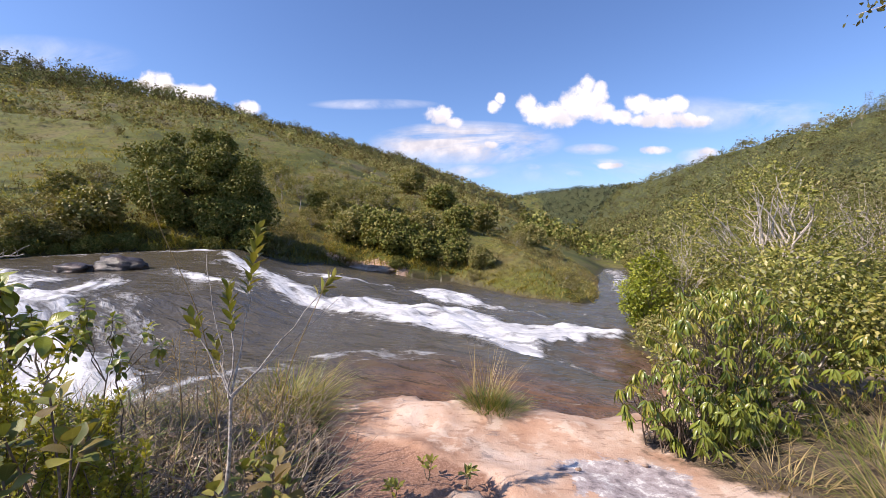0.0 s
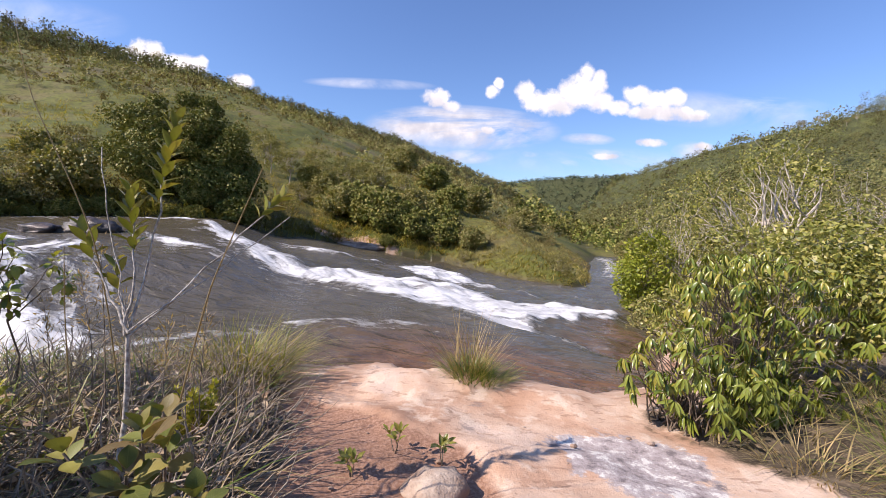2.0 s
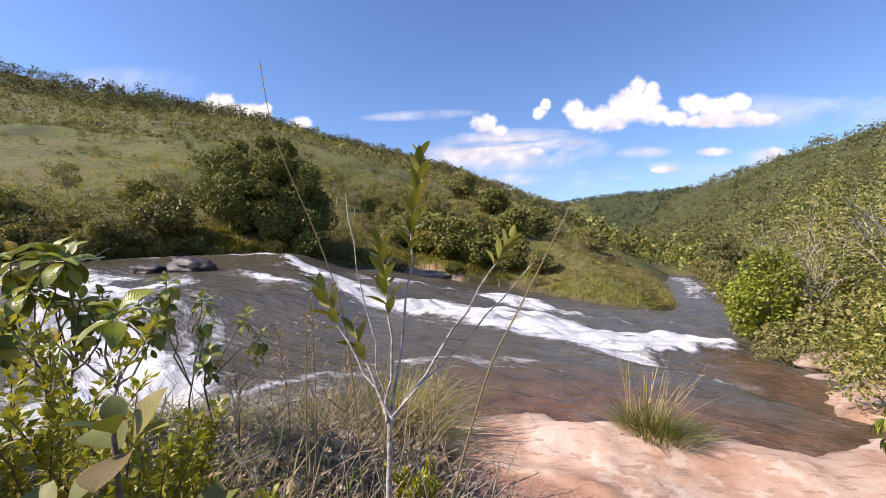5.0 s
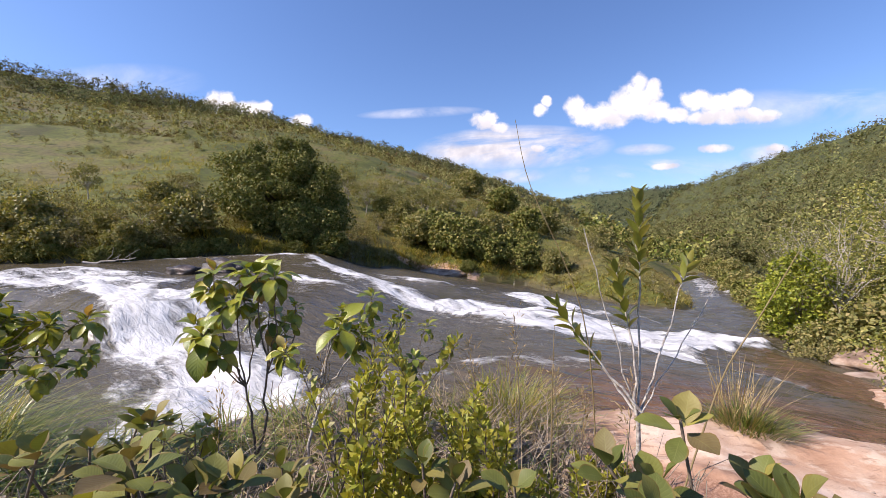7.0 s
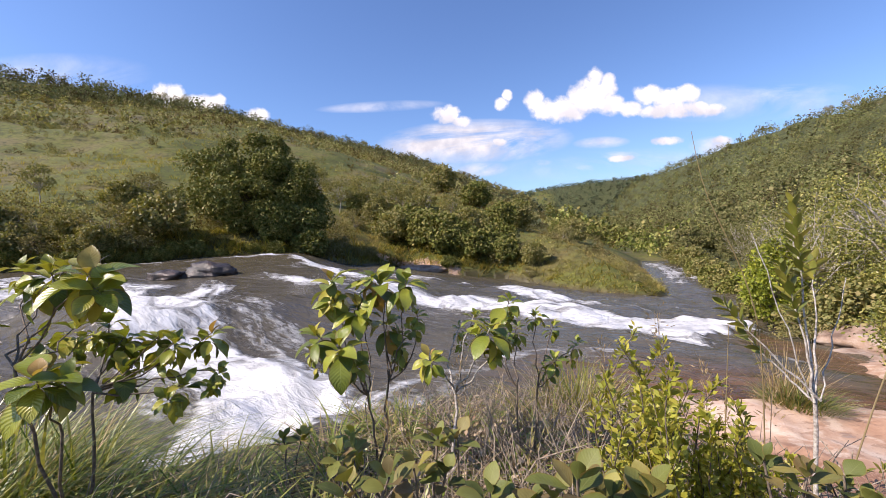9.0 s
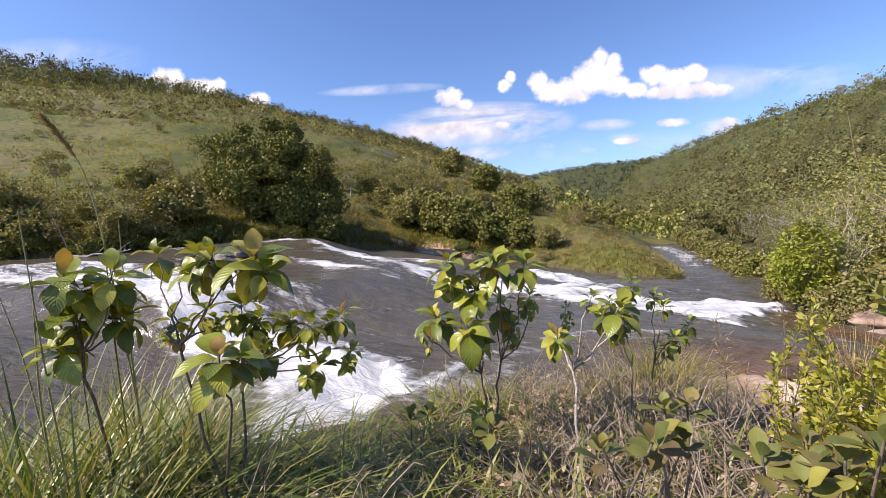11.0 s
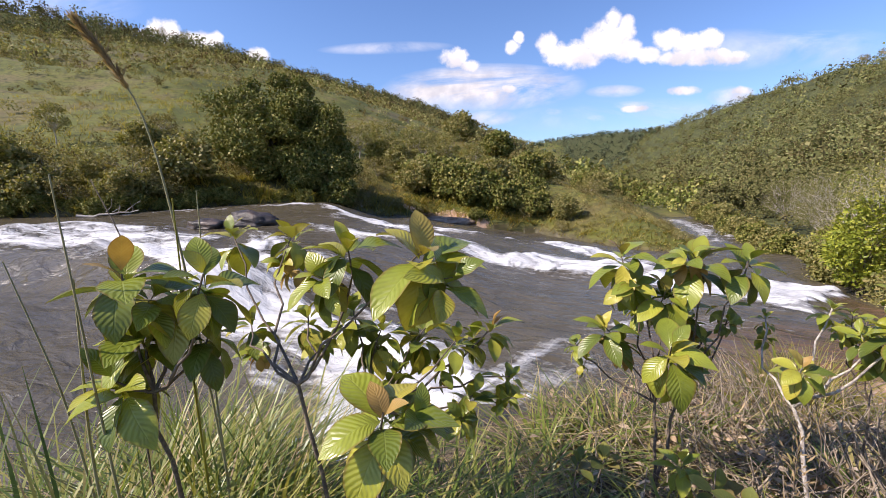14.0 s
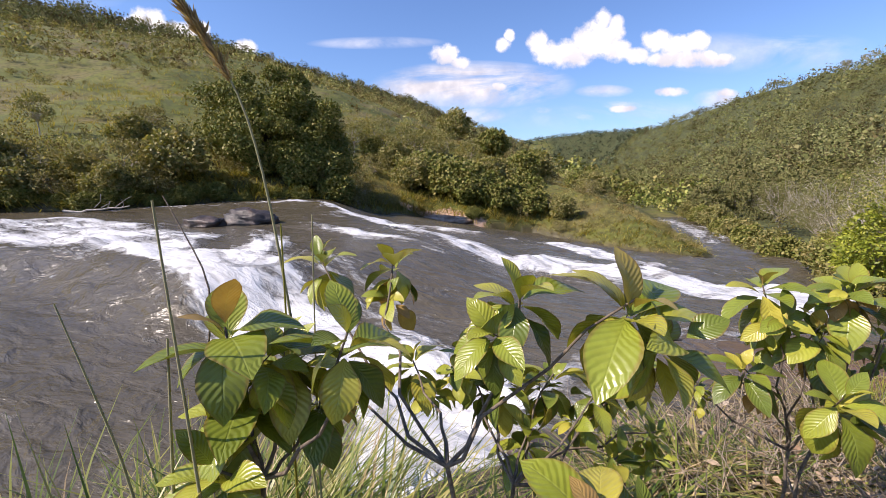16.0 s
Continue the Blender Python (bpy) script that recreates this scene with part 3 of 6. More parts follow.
# ---- ground: one sheet to the horizon ----
ROCK_RIM = [(-1.25, 4.9), (-1.05, 4.0), (-0.75, 3.2), (-0.55, 2.4), (-0.45, 1.5), (0.2, 0.9), (2.3, 0.9), (2.35, 2.2), (1.9, 2.9), (1.6, 3.5), (1.5, 5.0)]


def inside(x, y, ring):
    hit = np.zeros(x.shape, bool)
    for (ax, ay), (bx, by) in zip(ring, ring[1:] + ring[:1]):
        if ay != by:
            hit ^= ((ay > y) != (by > y)) & (x < (bx - ax) * (y - ay) / (by - ay) + ax)
    return hit


def rock_mask(x, y):
    d, _, _, _ = along(x, y, ROCK_RIM + ROCK_RIM[:1])
    shelf = np.where(inside(x, y, ROCK_RIM), 0.5 + d, 0.5 - d * 1.4)
    d2, s2, _, _ = along(x, y, [(1.6, 4.6), (3.0, 6.0), (4.2, 7.6), (6.0, 9.6), (8.0, 11.5)])
    d3, _, _, _ = along(x, y, [(-6.5, 25.8), (-4.5, 26.5), (-2.6, 25.2)])
    d4, _, _, _ = along(x, y, [(11.2, 21.6), (13.4, 25.5)])
    return np.clip(np.maximum(np.maximum(shelf, 1.15 - d2 * 0.75), np.maximum(0.9 - d3 * 0.8, 0.8 - d4 * 0.5)), 0, 1)


SOIL_RIM = [(-1.15, 3.95), (-0.55, 3.55), (-0.1, 3.25), (0.30, 3.02), (0.42, 2.6), (0.2, 1.9), (-0.8, 1.9)]
LICHEN_RIM = [(0.75, 3.25), (1.15, 3.45), (1.6, 3.1), (1.75, 2.6), (1.2, 2.45), (0.8, 2.75)]


def patch_mask(x, y, rim, soft):
    d, _, _, _ = along(x, y, rim + rim[:1])
    return np.clip(np.where(inside(x, y, rim), 0.5 + d / soft, 0.5 - d / soft), 0, 1)


def land(x, y):
    """The ground with its relief: ledges and hollows on the rock, hummocks elsewhere."""
    z = ground_height(x, y)
    r = rock_mask(x, y)
    near = np.exp(-((x + 1) ** 2 + (y - 3) ** 2) / 200)
    ledge = fbm(x * 0.9 + 0.4 * y, y * 1.5, 4, 11)
    ledge = np.round(ledge * 6) / 6 * 0.6 + ledge * 0.4
    z = z - 0.055 * step(0.3, 0.7, patch_mask(x, y, SOIL_RIM, 0.3)) * r
    z = z + near * (r * (0.13 * ledge + 0.02 * fbm(x * 7, y * 7, 3, 5)) + (1 - r) * 0.10 * fbm(x * 1.6, y * 1.6, 4, 7))
    return z


def warp(n, reach, k):
    u = np.linspace(-1, 1, n)
    return np.sinh(k * u) / math.sinh(k) * reach


def finer(line, a, b, gap):
    """A grid line's stops with an evenly close stretch from a to b."""
    return np.concatenate([line[line < a - gap * 0.5], np.arange(a, b, gap), line[line > b]])


gx, gy, quads = grid(finer(warp(310, 1500, 8.2) - 0.6, -25.0, -9.0, 0.22), finer(warp(310, 1500, 8.2) + 3.9, 13.0, 27.0, 0.22))
gz = land(gx, gy)
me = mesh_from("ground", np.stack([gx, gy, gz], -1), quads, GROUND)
spread(me, "rock", rock_mask(gx, gy))
spread(me, "soil", patch_mask(gx, gy, SOIL_RIM, 0.3))
spread(me, "lichen", patch_mask(gx, gy, LICHEN_RIM, 0.5) * 0.75)
df, sf, _, (zf,) = along(gx, gy, FAR_BANK)
dn, sn, _, (zn,) = along(gx, gy, NEAR_BANK)
dr, sr, _, _ = along(gx, gy, RIGHT_CREST)
# litter: wooded floor on the right, darkened for the shade between crowns
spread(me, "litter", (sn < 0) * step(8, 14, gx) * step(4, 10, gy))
spread(me, "grass", np.where(sf > 0, step(-0.4, 0.5, df), np.maximum(step(5, 14, dn), step(46, 50, gy))))
spread(me, "wet", np.where((sf > 0) | (sn < 0), 1 - step(0.02, 0.22, np.minimum(df, dn) + 0.08 * fbm(gx * 3, gy * 3, 3, 2)), step(50, 46, gy)))
tagged(new("ground", me), "valley ground of pink sandstone, dry earth and green pasture slopes", "ground", kind="structure")

# ---- river ----
# white water: x, y, half width, strength
STREAMS = [
    [(-60, 14.0, 0.7, 0.5), (-20, 12.0, 0.7, 0.8), (-14.5, 10.6, 0.62, 1.0), (-12.4, 10.1, 0.60, 1.05), (-10.4, 9.3, 0.48, 1.05), (-8.8, 8.3, 0.40, 1.1), (-7.8, 7.4, 0.40, 1.15), (-7.0, 6.9, 0.52, 1.15), (-6.0, 6.5, 0.58, 1.15), (-5.1, 5.7, 0.72, 1.15), (-4.5, 4.9, 0.75, 1.15),
     (-4.1, 4.2, 0.65, 1.1), (-3.4, 4.8, 0.5, 0.60), (-2.3, 5.9, 0.40, 0.42), (-1.2, 6.3, 0.40, 0.34), (0.3, 6.4, 0.4, 0.1)],
    [(-8.9, 11.6, 0.3, 0.3), (-8.3, 10.6, 0.45, 0.8), (-7.9, 9.6, 0.6, 0.9), (-7.6, 8.6, 0.5, 0.95), (-7.4, 7.6, 0.35, 0.9)],
    [(-6.6, 8.9, 0.35, 0.35), (-5.8, 7.9, 0.40, 0.45), (-5.0, 6.9, 0.40, 0.40), (-4.2, 5.9, 0.4, 0.40)],
    [(-9.0, 13.2, 0.3, 0.0), (-8.2, 12.6, 0.3, 0.55), (-7.0, 11.7, 0.35, 0.65), (-5.4, 10.6, 0.35, 0.45), (-4.4, 9.8, 0.35, 0.35)],
    [(-9.6, 18.6, 0.2, 0.7), (-8.4, 17.0, 0.35, 0.95), (-7.0, 15.2, 0.55, 1.0), (-6.0, 13.8, 0.65, 0.95), (-5.0, 12.2, 0.75, 0.85), (-4.0, 11.0, 0.70, 0.95), (-3.0, 10.0, 0.60, 1.05)],
    [(-7.0, 18.6, 0.4, 0.0), (-5.0, 16.8, 0.5, 0.7), (-3.6, 15.6, 0.5, 0.75), (-2.4, 15.2, 0.4, 0.55), (-1.6, 15.6, 0.4, 0.4)],
    [(1.0, 14.2, 0.4, 0.5), (1.9, 13.0, 0.3, 0.55), (2.8, 12.2, 0.25, 0.4), (3.6, 11.4, 0.25, 0.0)],
    [(1.15, 7.2, 0.35, 1.1), (1.45, 6.65, 0.26, 1.05), (1.68, 6.2, 0.16, 0.85), (1.95, 5.8, 0.12, 0.45), (2.3, 5.5, 0.12, 0.0)],
    [(-16, 15.2, 0.4, 0.3), (-13, 16.6, 0.3, 0.5), (-10.6, 18.4, 0.25, 0.8), (-9.2, 18.4, 0.2, 0.5)],
    [(9.0, 21.5, 0.4, 0.0), (10.0, 23.5, 0.5, 0.55), (11.4, 26.5, 0.6, 0.45), (13.0, 30, 0.7, 0.75), (15.5, 36, 0.8, 0.60), (18, 44, 1.0, 0.7)],
    [(11.0, 24.0, 0.3, 0.0), (12.4, 26.5, 0.4, 0.6), (14.4, 30.0, 0.5, 0.5), (16.5, 35.0, 0.6, 0.65)],
]
# solid white sheets: rim, softness, strength
SHEETS = [
    ([(-3.2, 10.2), (-2.7, 10.8), (-1.9, 11.2), (-1.3, 10.5), (-0.5, 10.9), (0.3, 11.3), (1.0, 11.0), (1.6, 10.4), (2.5, 10.5), (3.4, 11.0), (4.3, 10.5), (4.6, 10.3), (3.9, 9.4), (3.0, 8.9), (2.3, 8.2), (1.8, 7.5), (1.55, 6.7), (1.30, 6.55), (0.85, 7.05), (0.35, 7.6), (-0.2, 8.05), (-0.95, 8.55), (-1.6, 9.0), (-2.6, 9.55)], 0.5, 1.05),
    ([(-5.5, 5.6), (-4.7, 6.0), (-3.75, 5.5), (-3.6, 4.7), (-3.85, 4.0), (-4.25, 3.65), (-4.8, 3.75), (-5.0, 4.6)], 0.5, 1.7),
    ([(-9.1, 8.5), (-8.5, 9.6), (-6.4, 7.7), (-5.4, 6.2), (-6.2, 5.8), (-7.05, 6.35)], 0.6, 1.1),
    ([(-16.7, 12.7), (-14.9, 13.2), (-11.8, 12.2), (-9.2, 10.8), (-9.4, 9.1), (-12.0, 10.2), (-13.7, 10.0), (-17.0, 10.5)], 0.9, 0.85),
    ([(-1.2, 14.6), (-0.6, 16.6), (0.6, 17.6), (1.3, 16.2), (1.5, 14.0), (0.7, 12.9), (-0.4, 13.3)], 0.9, 1.1),
]
AXIS = [(-60, 5, 0), (-16, 12, 0), (-7, 12, 0), (-1, 10, 0), (4, 12, 0), (8, 18, 0), (17, 42, 0), (40, 100, 0)]
xs = np.concatenate([np.arange(-60, -24, 1.0), np.arange(-24, -13, 0.3), np.arange(-13, 7, 0.085), np.arange(7, 22, 0.3), np.arange(22, 60, 2.0)])
ys = np.concatenate([np.arange(-4, 3.6, 0.6), np.arange(3.6, 19, 0.085), np.arange(19, 30, 0.25), np.arange(30, 130, 1.5)])
wx, wy, quads = grid(xs, ys)
da, sa, ra, _ = along(wx, wy, AXIS)
foam, run, across_flow = np.zeros(wx.shape), ra.copy(), da * sa
best = np.full(wx.shape, 1e9)
for k, line in enumerate(STREAMS):
    d, s, r, (half, power) = along(wx, wy, line)
    wobble = 0.35 * fbm(wx * 1.3, wy * 1.3, 3, 20 + k)
    core = 1 - step(0.25, 1.55, d / half + wobble)
    halo = 0.33 * (1 - step(0.8, 2.6, d / half + wobble)) * (power > 0.75)
    foam = np.maximum(foam, power * np.maximum(core, halo))
    closer = (d / half < best) & (d / half < 2.2)
    run, across_flow, best = np.where(closer, r + 13 * k, run), np.where(closer, d * s + 7 * k, across_flow), np.where(closer, d / half, best)
for rim, soft, power in SHEETS:
    bend = 0.22 * fbm(wx * 1.1, wy * 1.1, 3, 61)
    foam = np.maximum(foam, power * np.maximum(step(0.1, 0.95, patch_mask(wx + bend, wy - bend, rim, soft)), 0.40 * step(0.0, 0.6, patch_mask(wx + bend, wy - bend, rim, soft * 2.4))))
wz = water_height(wx, wy)
rough = 0.025 + 0.13 * foam
down, over_ = 0.85 * wx - 0.53 * wy, 0.53 * wx + 0.85 * wy
wz = wz + rough * fbm(down * 0.9, over_ * 1.7, 4, 31) + 0.12 * np.clip(foam, 0, 1.2) * np.abs(fbm(down * 0.6, over_ * 2.2, 3, 41)) + 0.05 * np.clip(foam, 0, 1)
df, sf, _, (zf,) = along(wx, wy, FAR_BANK)
dn, sn, _, (zn,) = along(wx, wy, NEAR_BANK)
out = np.maximum(np.where(sf > 0, df, -df), np.where(sn < 0, dn, -dn))
keep = ((out[quads] < 0.55) & (wy[quads] < 49)).any(1)
used, flat = np.unique(quads[keep], return_inverse=True)
me = mesh_from("river", np.stack([wx, wy, wz], -1)[used], flat.reshape(-1, 4), WATER)
spread(me, "foam", foam[used])
lipd, lips, _, _ = along(wx, wy, LIP)
shoal = step(-2.6, 0.2, wx + 0.4 * fbm(wx, wy, 3, 9)) * step(0.1, 0.9, lipd) * (lips < 0) * step(2.6, 0.3, dn)
shoal = np.maximum(shoal, step(0.5, 0.05, dn) * 0.7 * (wx > -1.5) * (wx < 3))
shoal = np.maximum(shoal, 0.75 * step(1.6, 0.3, dn) * (wx > 2.2) * (wx < 4))
spread(me, "shallow", shoal[used])
spread(me, "flow", np.stack([0.92 * wx - 0.39 * wy, 0.39 * wx + 0.92 * wy, 0 * run], -1)[used], "FLOAT_VECTOR")
spread(me, "stream", np.stack([run, across_flow, 0 * run], -1)[used], "FLOAT_VECTOR")
tagged(new("river", me), "dark grey river with white rapids over rock shelves", "river", kind="structure")


def boulder(name, x, y, z, size, mat, seed, label, level=4):
    """A lumpy stone with flattened facets."""
    bm = bmesh.new()
    bmesh.ops.create_icosphere(bm, subdivisions=level, radius=1.0)
    off = Vector((seed * 3.7, seed * 1.3, 0))
    for v in bm.verts:
        p = v.co.copy()
        p.z = round(p.z * 3.2) / 3.2 * 0.55 + p.z * 0.45
        k = 1 + 0.32 * noise.fractal(p * 1.1 + off, 0.8, 2.1, 4) + 0.10 * noise.noise(p * 4 + off)
        v.co = Vector((p.x * size[0], p.y * size[1], p.z * size[2])) * k
    me = bpy.data.meshes.new(name)
    bm.to_mesh(me)
    bm.free()
    me.polygons.foreach_set("use_smooth", [True] * len(me.polygons))
    me.materials.append(mat)
    ob = new(name, me)
    ob.location = (x, y, z)
    return tagged(ob, label, "rock")


boulder("river_rock", -9.75, 12.9, 0.38, (0.80, 0.45, 0.34), WET_ROCK, 1, "wet brown boulder breaking the upper pool")
boulder("river_rock", -10.75, 12.5, 0.34, (0.55, 0.32, 0.24), WET_ROCK, 2, "low dark wet boulder beside a larger one in the pool")
boulder("river_rock", -4.6, 25.6, -1.05, (1.7, 0.7, 0.30), DRY_ROCK, 3, "flat brown rock slab at the far bank")


# ---- plants: the kit ----
rng = np.random.default_rng(7)


def unit(v):
    return v / (np.linalg.norm(v, axis=-1, keepdims=True) + 1e-9)


def frames(ways, ups):
    """Turns whose second axis lies along ways and whose third is as near to ups as can be."""
    y = unit(np.asarray(ways, float))
    x = unit(np.cross(y, ups))
    z = np.cross(x, y)
    return np.stack([x, y, z], -1)


def leaf_form(rows, wide, fold=0.12, droop=0.15, tip=0.5, wave=0.0):
    """A leaf one long, along y: a mid rib, two halves folded up, its end drooping. Returns verts, quads, uv."""
    v, uv = [], []
    for k in range(rows + 1):
        t = k / rows
        w = wide * math.sin(math.pi * min(1, t) ** (0.5 + 0.5 * tip)) ** 0.8 if 0 < k < rows else 0.012
        z = droop * (0.25 * t - t * t)
        for side in (-1, 0, 1):
            v.append((side * w, t, z + abs(side) * w * fold * 2 + wave * side * math.sin(9 * t) * w))
            uv.append((0.5 + 0.5 * side, t))
    q = [(3 * k + s, 3 * k + s + 1, 3 * k + s + 4, 3 * k + s + 3) for k in range(rows) for s in (0, 1)]
    return np.array(v), np.array(q), np.array(uv)


CHIP = (np.array([(0, 0, 0), (0.26, 0.45, 0.05), (0, 1, -0.06), (-0.26, 0.45, 0.05)]), np.array([(0, 1, 2, 3)]), np.array([(0.5, 0), (1, 0.5), (0.5, 1), (0, 0.5)]))
WIDE = (np.array([(0, 0, 0), (0.46, 0.42, 0.10), (0.12, 1.0, -0.05), (-0.42, 0.62, 0.09)]), np.array([(0, 1, 2, 3)]), np.array([(0.5, 0), (1, 0.4), (0.6, 1), (0, 0.6)]))
PAIR = (np.array([(0, 0, 0), (0.24, 0.4, 0.08), (0.18, 0.75, 0.02), (0, 1, -0.12), (-0.18, 0.75, 0.02), (-0.24, 0.4, 0.08), (0, 0.55, -0.01)]),
        np.array([(0, 1, 2, 6), (6, 2, 3, 4), (0, 6, 4, 5)]), np.array([(0.5, 0), (1, 0.4), (0.9, 0.75), (0.5, 1), (0.1, 0.75), (0, 0.4), (0.5, 0.55)]))


def strew(form, turns, places, sizes):
    """Many copies of one form in one set of arrays. sizes: n or n x 3."""
    v, q, uv = form
    sizes = np.asarray(sizes, float)
    if sizes.ndim == 1:
        sizes = np.repeat(sizes[:, None], 3, 1)
    pts = np.einsum("nij,nvj->nvi", turns, v[None] * sizes[:, None]) + np.asarray(places)[:, None]
    n = len(places)
    faces = (q[None] + (np.arange(n) * len(v))[:, None, None]).reshape(-1, q.shape[1])
    return pts.reshape(-1, 3), faces, np.tile(uv, (n, 1))


def weld(sets):
    """Several (verts, quads, uv) in one."""
    vs, fs, us, n = [], [], [], 0
    for v, f, u in sets:
        vs.append(v), fs.append(f + n), us.append(u)
        n += len(v)
    return np.concatenate(vs), np.concatenate(fs), np.concatenate(us)


def tube(points, radii, sides=6):
    p = np.asarray(points, float)
    ways = unit(np.gradient(p, axis=0))
    ref = np.array([0.31, 0.95, 0.05]) if abs(ways[0][2]) > 0.8 else np.array([0, 0, 1.0])
    x = unit(np.cross(ways, ref))
    y = np.cross(ways, x)
    a = np.linspace(0, 2 * math.pi, sides, endpoint=False)
    ring = np.cos(a)[None, :, None] * x[:, None] + np.sin(a)[None, :, None] * y[:, None]
    v = (p[:, None] + ring * np.asarray(radii)[:, None, None]).reshape(-1, 3)
    k = np.arange(len(p) - 1)[:, None] * sides + np.arange(sides)
    r = np.arange(len(p) - 1)[:, None] * sides + (np.arange(sides) + 1) % sides
    return v, np.stack([k, r, r + sides, k + sides], -1).reshape(-1, 4), np.zeros((len(v), 2))


def bough(a, b, sag=0.0, kink=0.04, n=6, r=rng):
    """A crooked line from a to b."""
    a, b = np.asarray(a, float), np.asarray(b, float)
    t = np.linspace(0, 1, n)[:, None]
    p = a * (1 - t) + b * t
    span_ = np.linalg.norm(b - a)
    p += np.sin(math.pi * t) * (r.normal(0, kink, (1, 3)) * span_ + np.array([0, 0, sag * span_]))
    p[1:-1] += r.normal(0, kink * 0.35 * span_, (n - 2, 3))
    return p


def part(name, arrays, mat, parent=None, label="", kind=""):
    me = arrays if isinstance(arrays, bpy.types.Mesh) else mesh_from(name, arrays[0], arrays[1], mat, True, arrays[2])
    ob = new(name, me)
    ob.parent = parent
    return tagged(ob, label, kind=kind)


def thing(name, x, y, z, label, category, group=""):
    ob = new(name)
    ob.location = (x, y, z)
    ob.empty_display_size = 0.1
    return tagged(ob, label, category, group)


def floor_at(x, y):
    return float(land(np.array([float(x)]), np.array([float(y)]))[0])


def crown(centres, radii, per, size, form=CHIP, flat=0.75, up=0.5, r=rng, hang=0.0, fill=0.55):
    """Leaves in clumps: per leaves round each centre, thicker towards its skin, turned outwards and up."""
    centres, radii = np.asarray(centres, float), np.asarray(radii, float)
    n = len(centres) * per
    c, k = np.repeat(centres, per, 0), np.repeat(radii, per)
    way = unit(r.normal(size=(n, 3)))
    way[:, 2] *= flat
    far = r.uniform(fill, 1.05, n) ** 0.8
    p = c + way * (k * far)[:, None]
    grow = unit(way * 0.8 + r.normal(0, 0.7, (n, 3)) + np.array([0, 0, -hang]))
    ups = unit(way * 0.9 + r.normal(0, 0.35, (n, 3)) + np.array([0, 0, up * 0.8]))
    return strew(form, frames(grow, ups), p, size * r.uniform(0.6, 1.25, n))


def make_tree(name, height, width, mat, bark_mat, clumps, per, size, label, category, seed, stem=0.08, lobes=None, clear=0.25, form=CHIP, bare=0, up=0.5, hang=0.0, fill=0.55, dense=0, lumps=(0.09, 0.19)):
    """A tree or bush standing at the origin: a forked trunk, limbs to every clump, a crown of leaves with gaps."""
    r = np.random.default_rng(seed)
    root = thing(name, 0, 0, 0, label, category)
    lobes = lobes or [(0, 0, 0.62, 0.5, 0.38)]
    centres = []
    for k in range(clumps):
        lx, ly, lz, lw, lh = lobes[k % len(lobes)]
        d = unit(r.normal(size=3))
        f = r.uniform(0.35, 1.0) ** 0.5
        centres.append(((lx + d[0] * lw * f) * width, (ly + d[1] * lw * f) * width, max(clear * 0.35, lz + d[2] * lh * f) * height))
    centres = np.array(centres)
    radii = width * r.uniform(*lumps, clumps)
    fork = np.array([r.normal(0, 0.04) * width, r.normal(0, 0.04) * width, clear * height])
    wood = [tube(bough((0, 0, -0.15), fork, 0, 0.05, 5, r), np.linspace(stem, stem * 0.75, 5), 7)]
    for k, c in enumerate(centres):
        if k % 3 == 0 or k < 10:
            mid = fork + (c - fork) * 0.5 + np.array([0, 0, 0.06 * height]) + r.normal(0, 0.04 * width, 3)
            wood.append(tube(bough(fork, mid, 0.05, 0.06, 4, r), np.linspace(stem * 0.5, stem * 0.28, 4), 5))
            wood.append(tube(bough(mid, c, 0.0, 0.08, 4, r), np.linspace(stem * 0.28, stem * 0.08, 4), 4))
    for k in range(bare):
        c = centres[r.integers(len(centres))]
        tip = c + unit(r.normal(size=3) + np.array([0, 0, 0.3])) * width * r.uniform(0.06, 0.17)
        wood.append(tube(bough(c * 0.7 + fork * 0.3, tip, 0.05, 0.16, 6, r), np.linspace(stem * 0.20, stem * 0.04, 6), 3))
    part("trunk", weld(wood), bark_mat, root)
    part("crown", crown(centres, radii, per, size, form, r=r, up=up, hang=hang, fill=fill), mat, root)
    # oversized leaves added inside the clumps, to block light through the crown
    if dense:
        part("inner_shade_foliage", crown(centres, radii * 0.5, dense, size * 1.7, WIDE, r=r, fill=0.1), mat, root)
    return root


def put(ob, x, y, turn=0.0, size=1.0, sink=0.05, z=None):
    """Stands a built plant on the ground."""
    ob.matrix_basis = pose(x, y, (floor_at(x, y) if z is None else z) - sink, 0, 0, turn) @ Matrix.Scale(size, 4)
    return ob


def again(ob, x, y, turn, size, sink=0.05, group=""):
    c = copy_thing(ob, pose(x, y, floor_at(x, y) - sink, 0, 0, turn))
    c.scale = (size, size, size)
    return tagged(c, group=group)


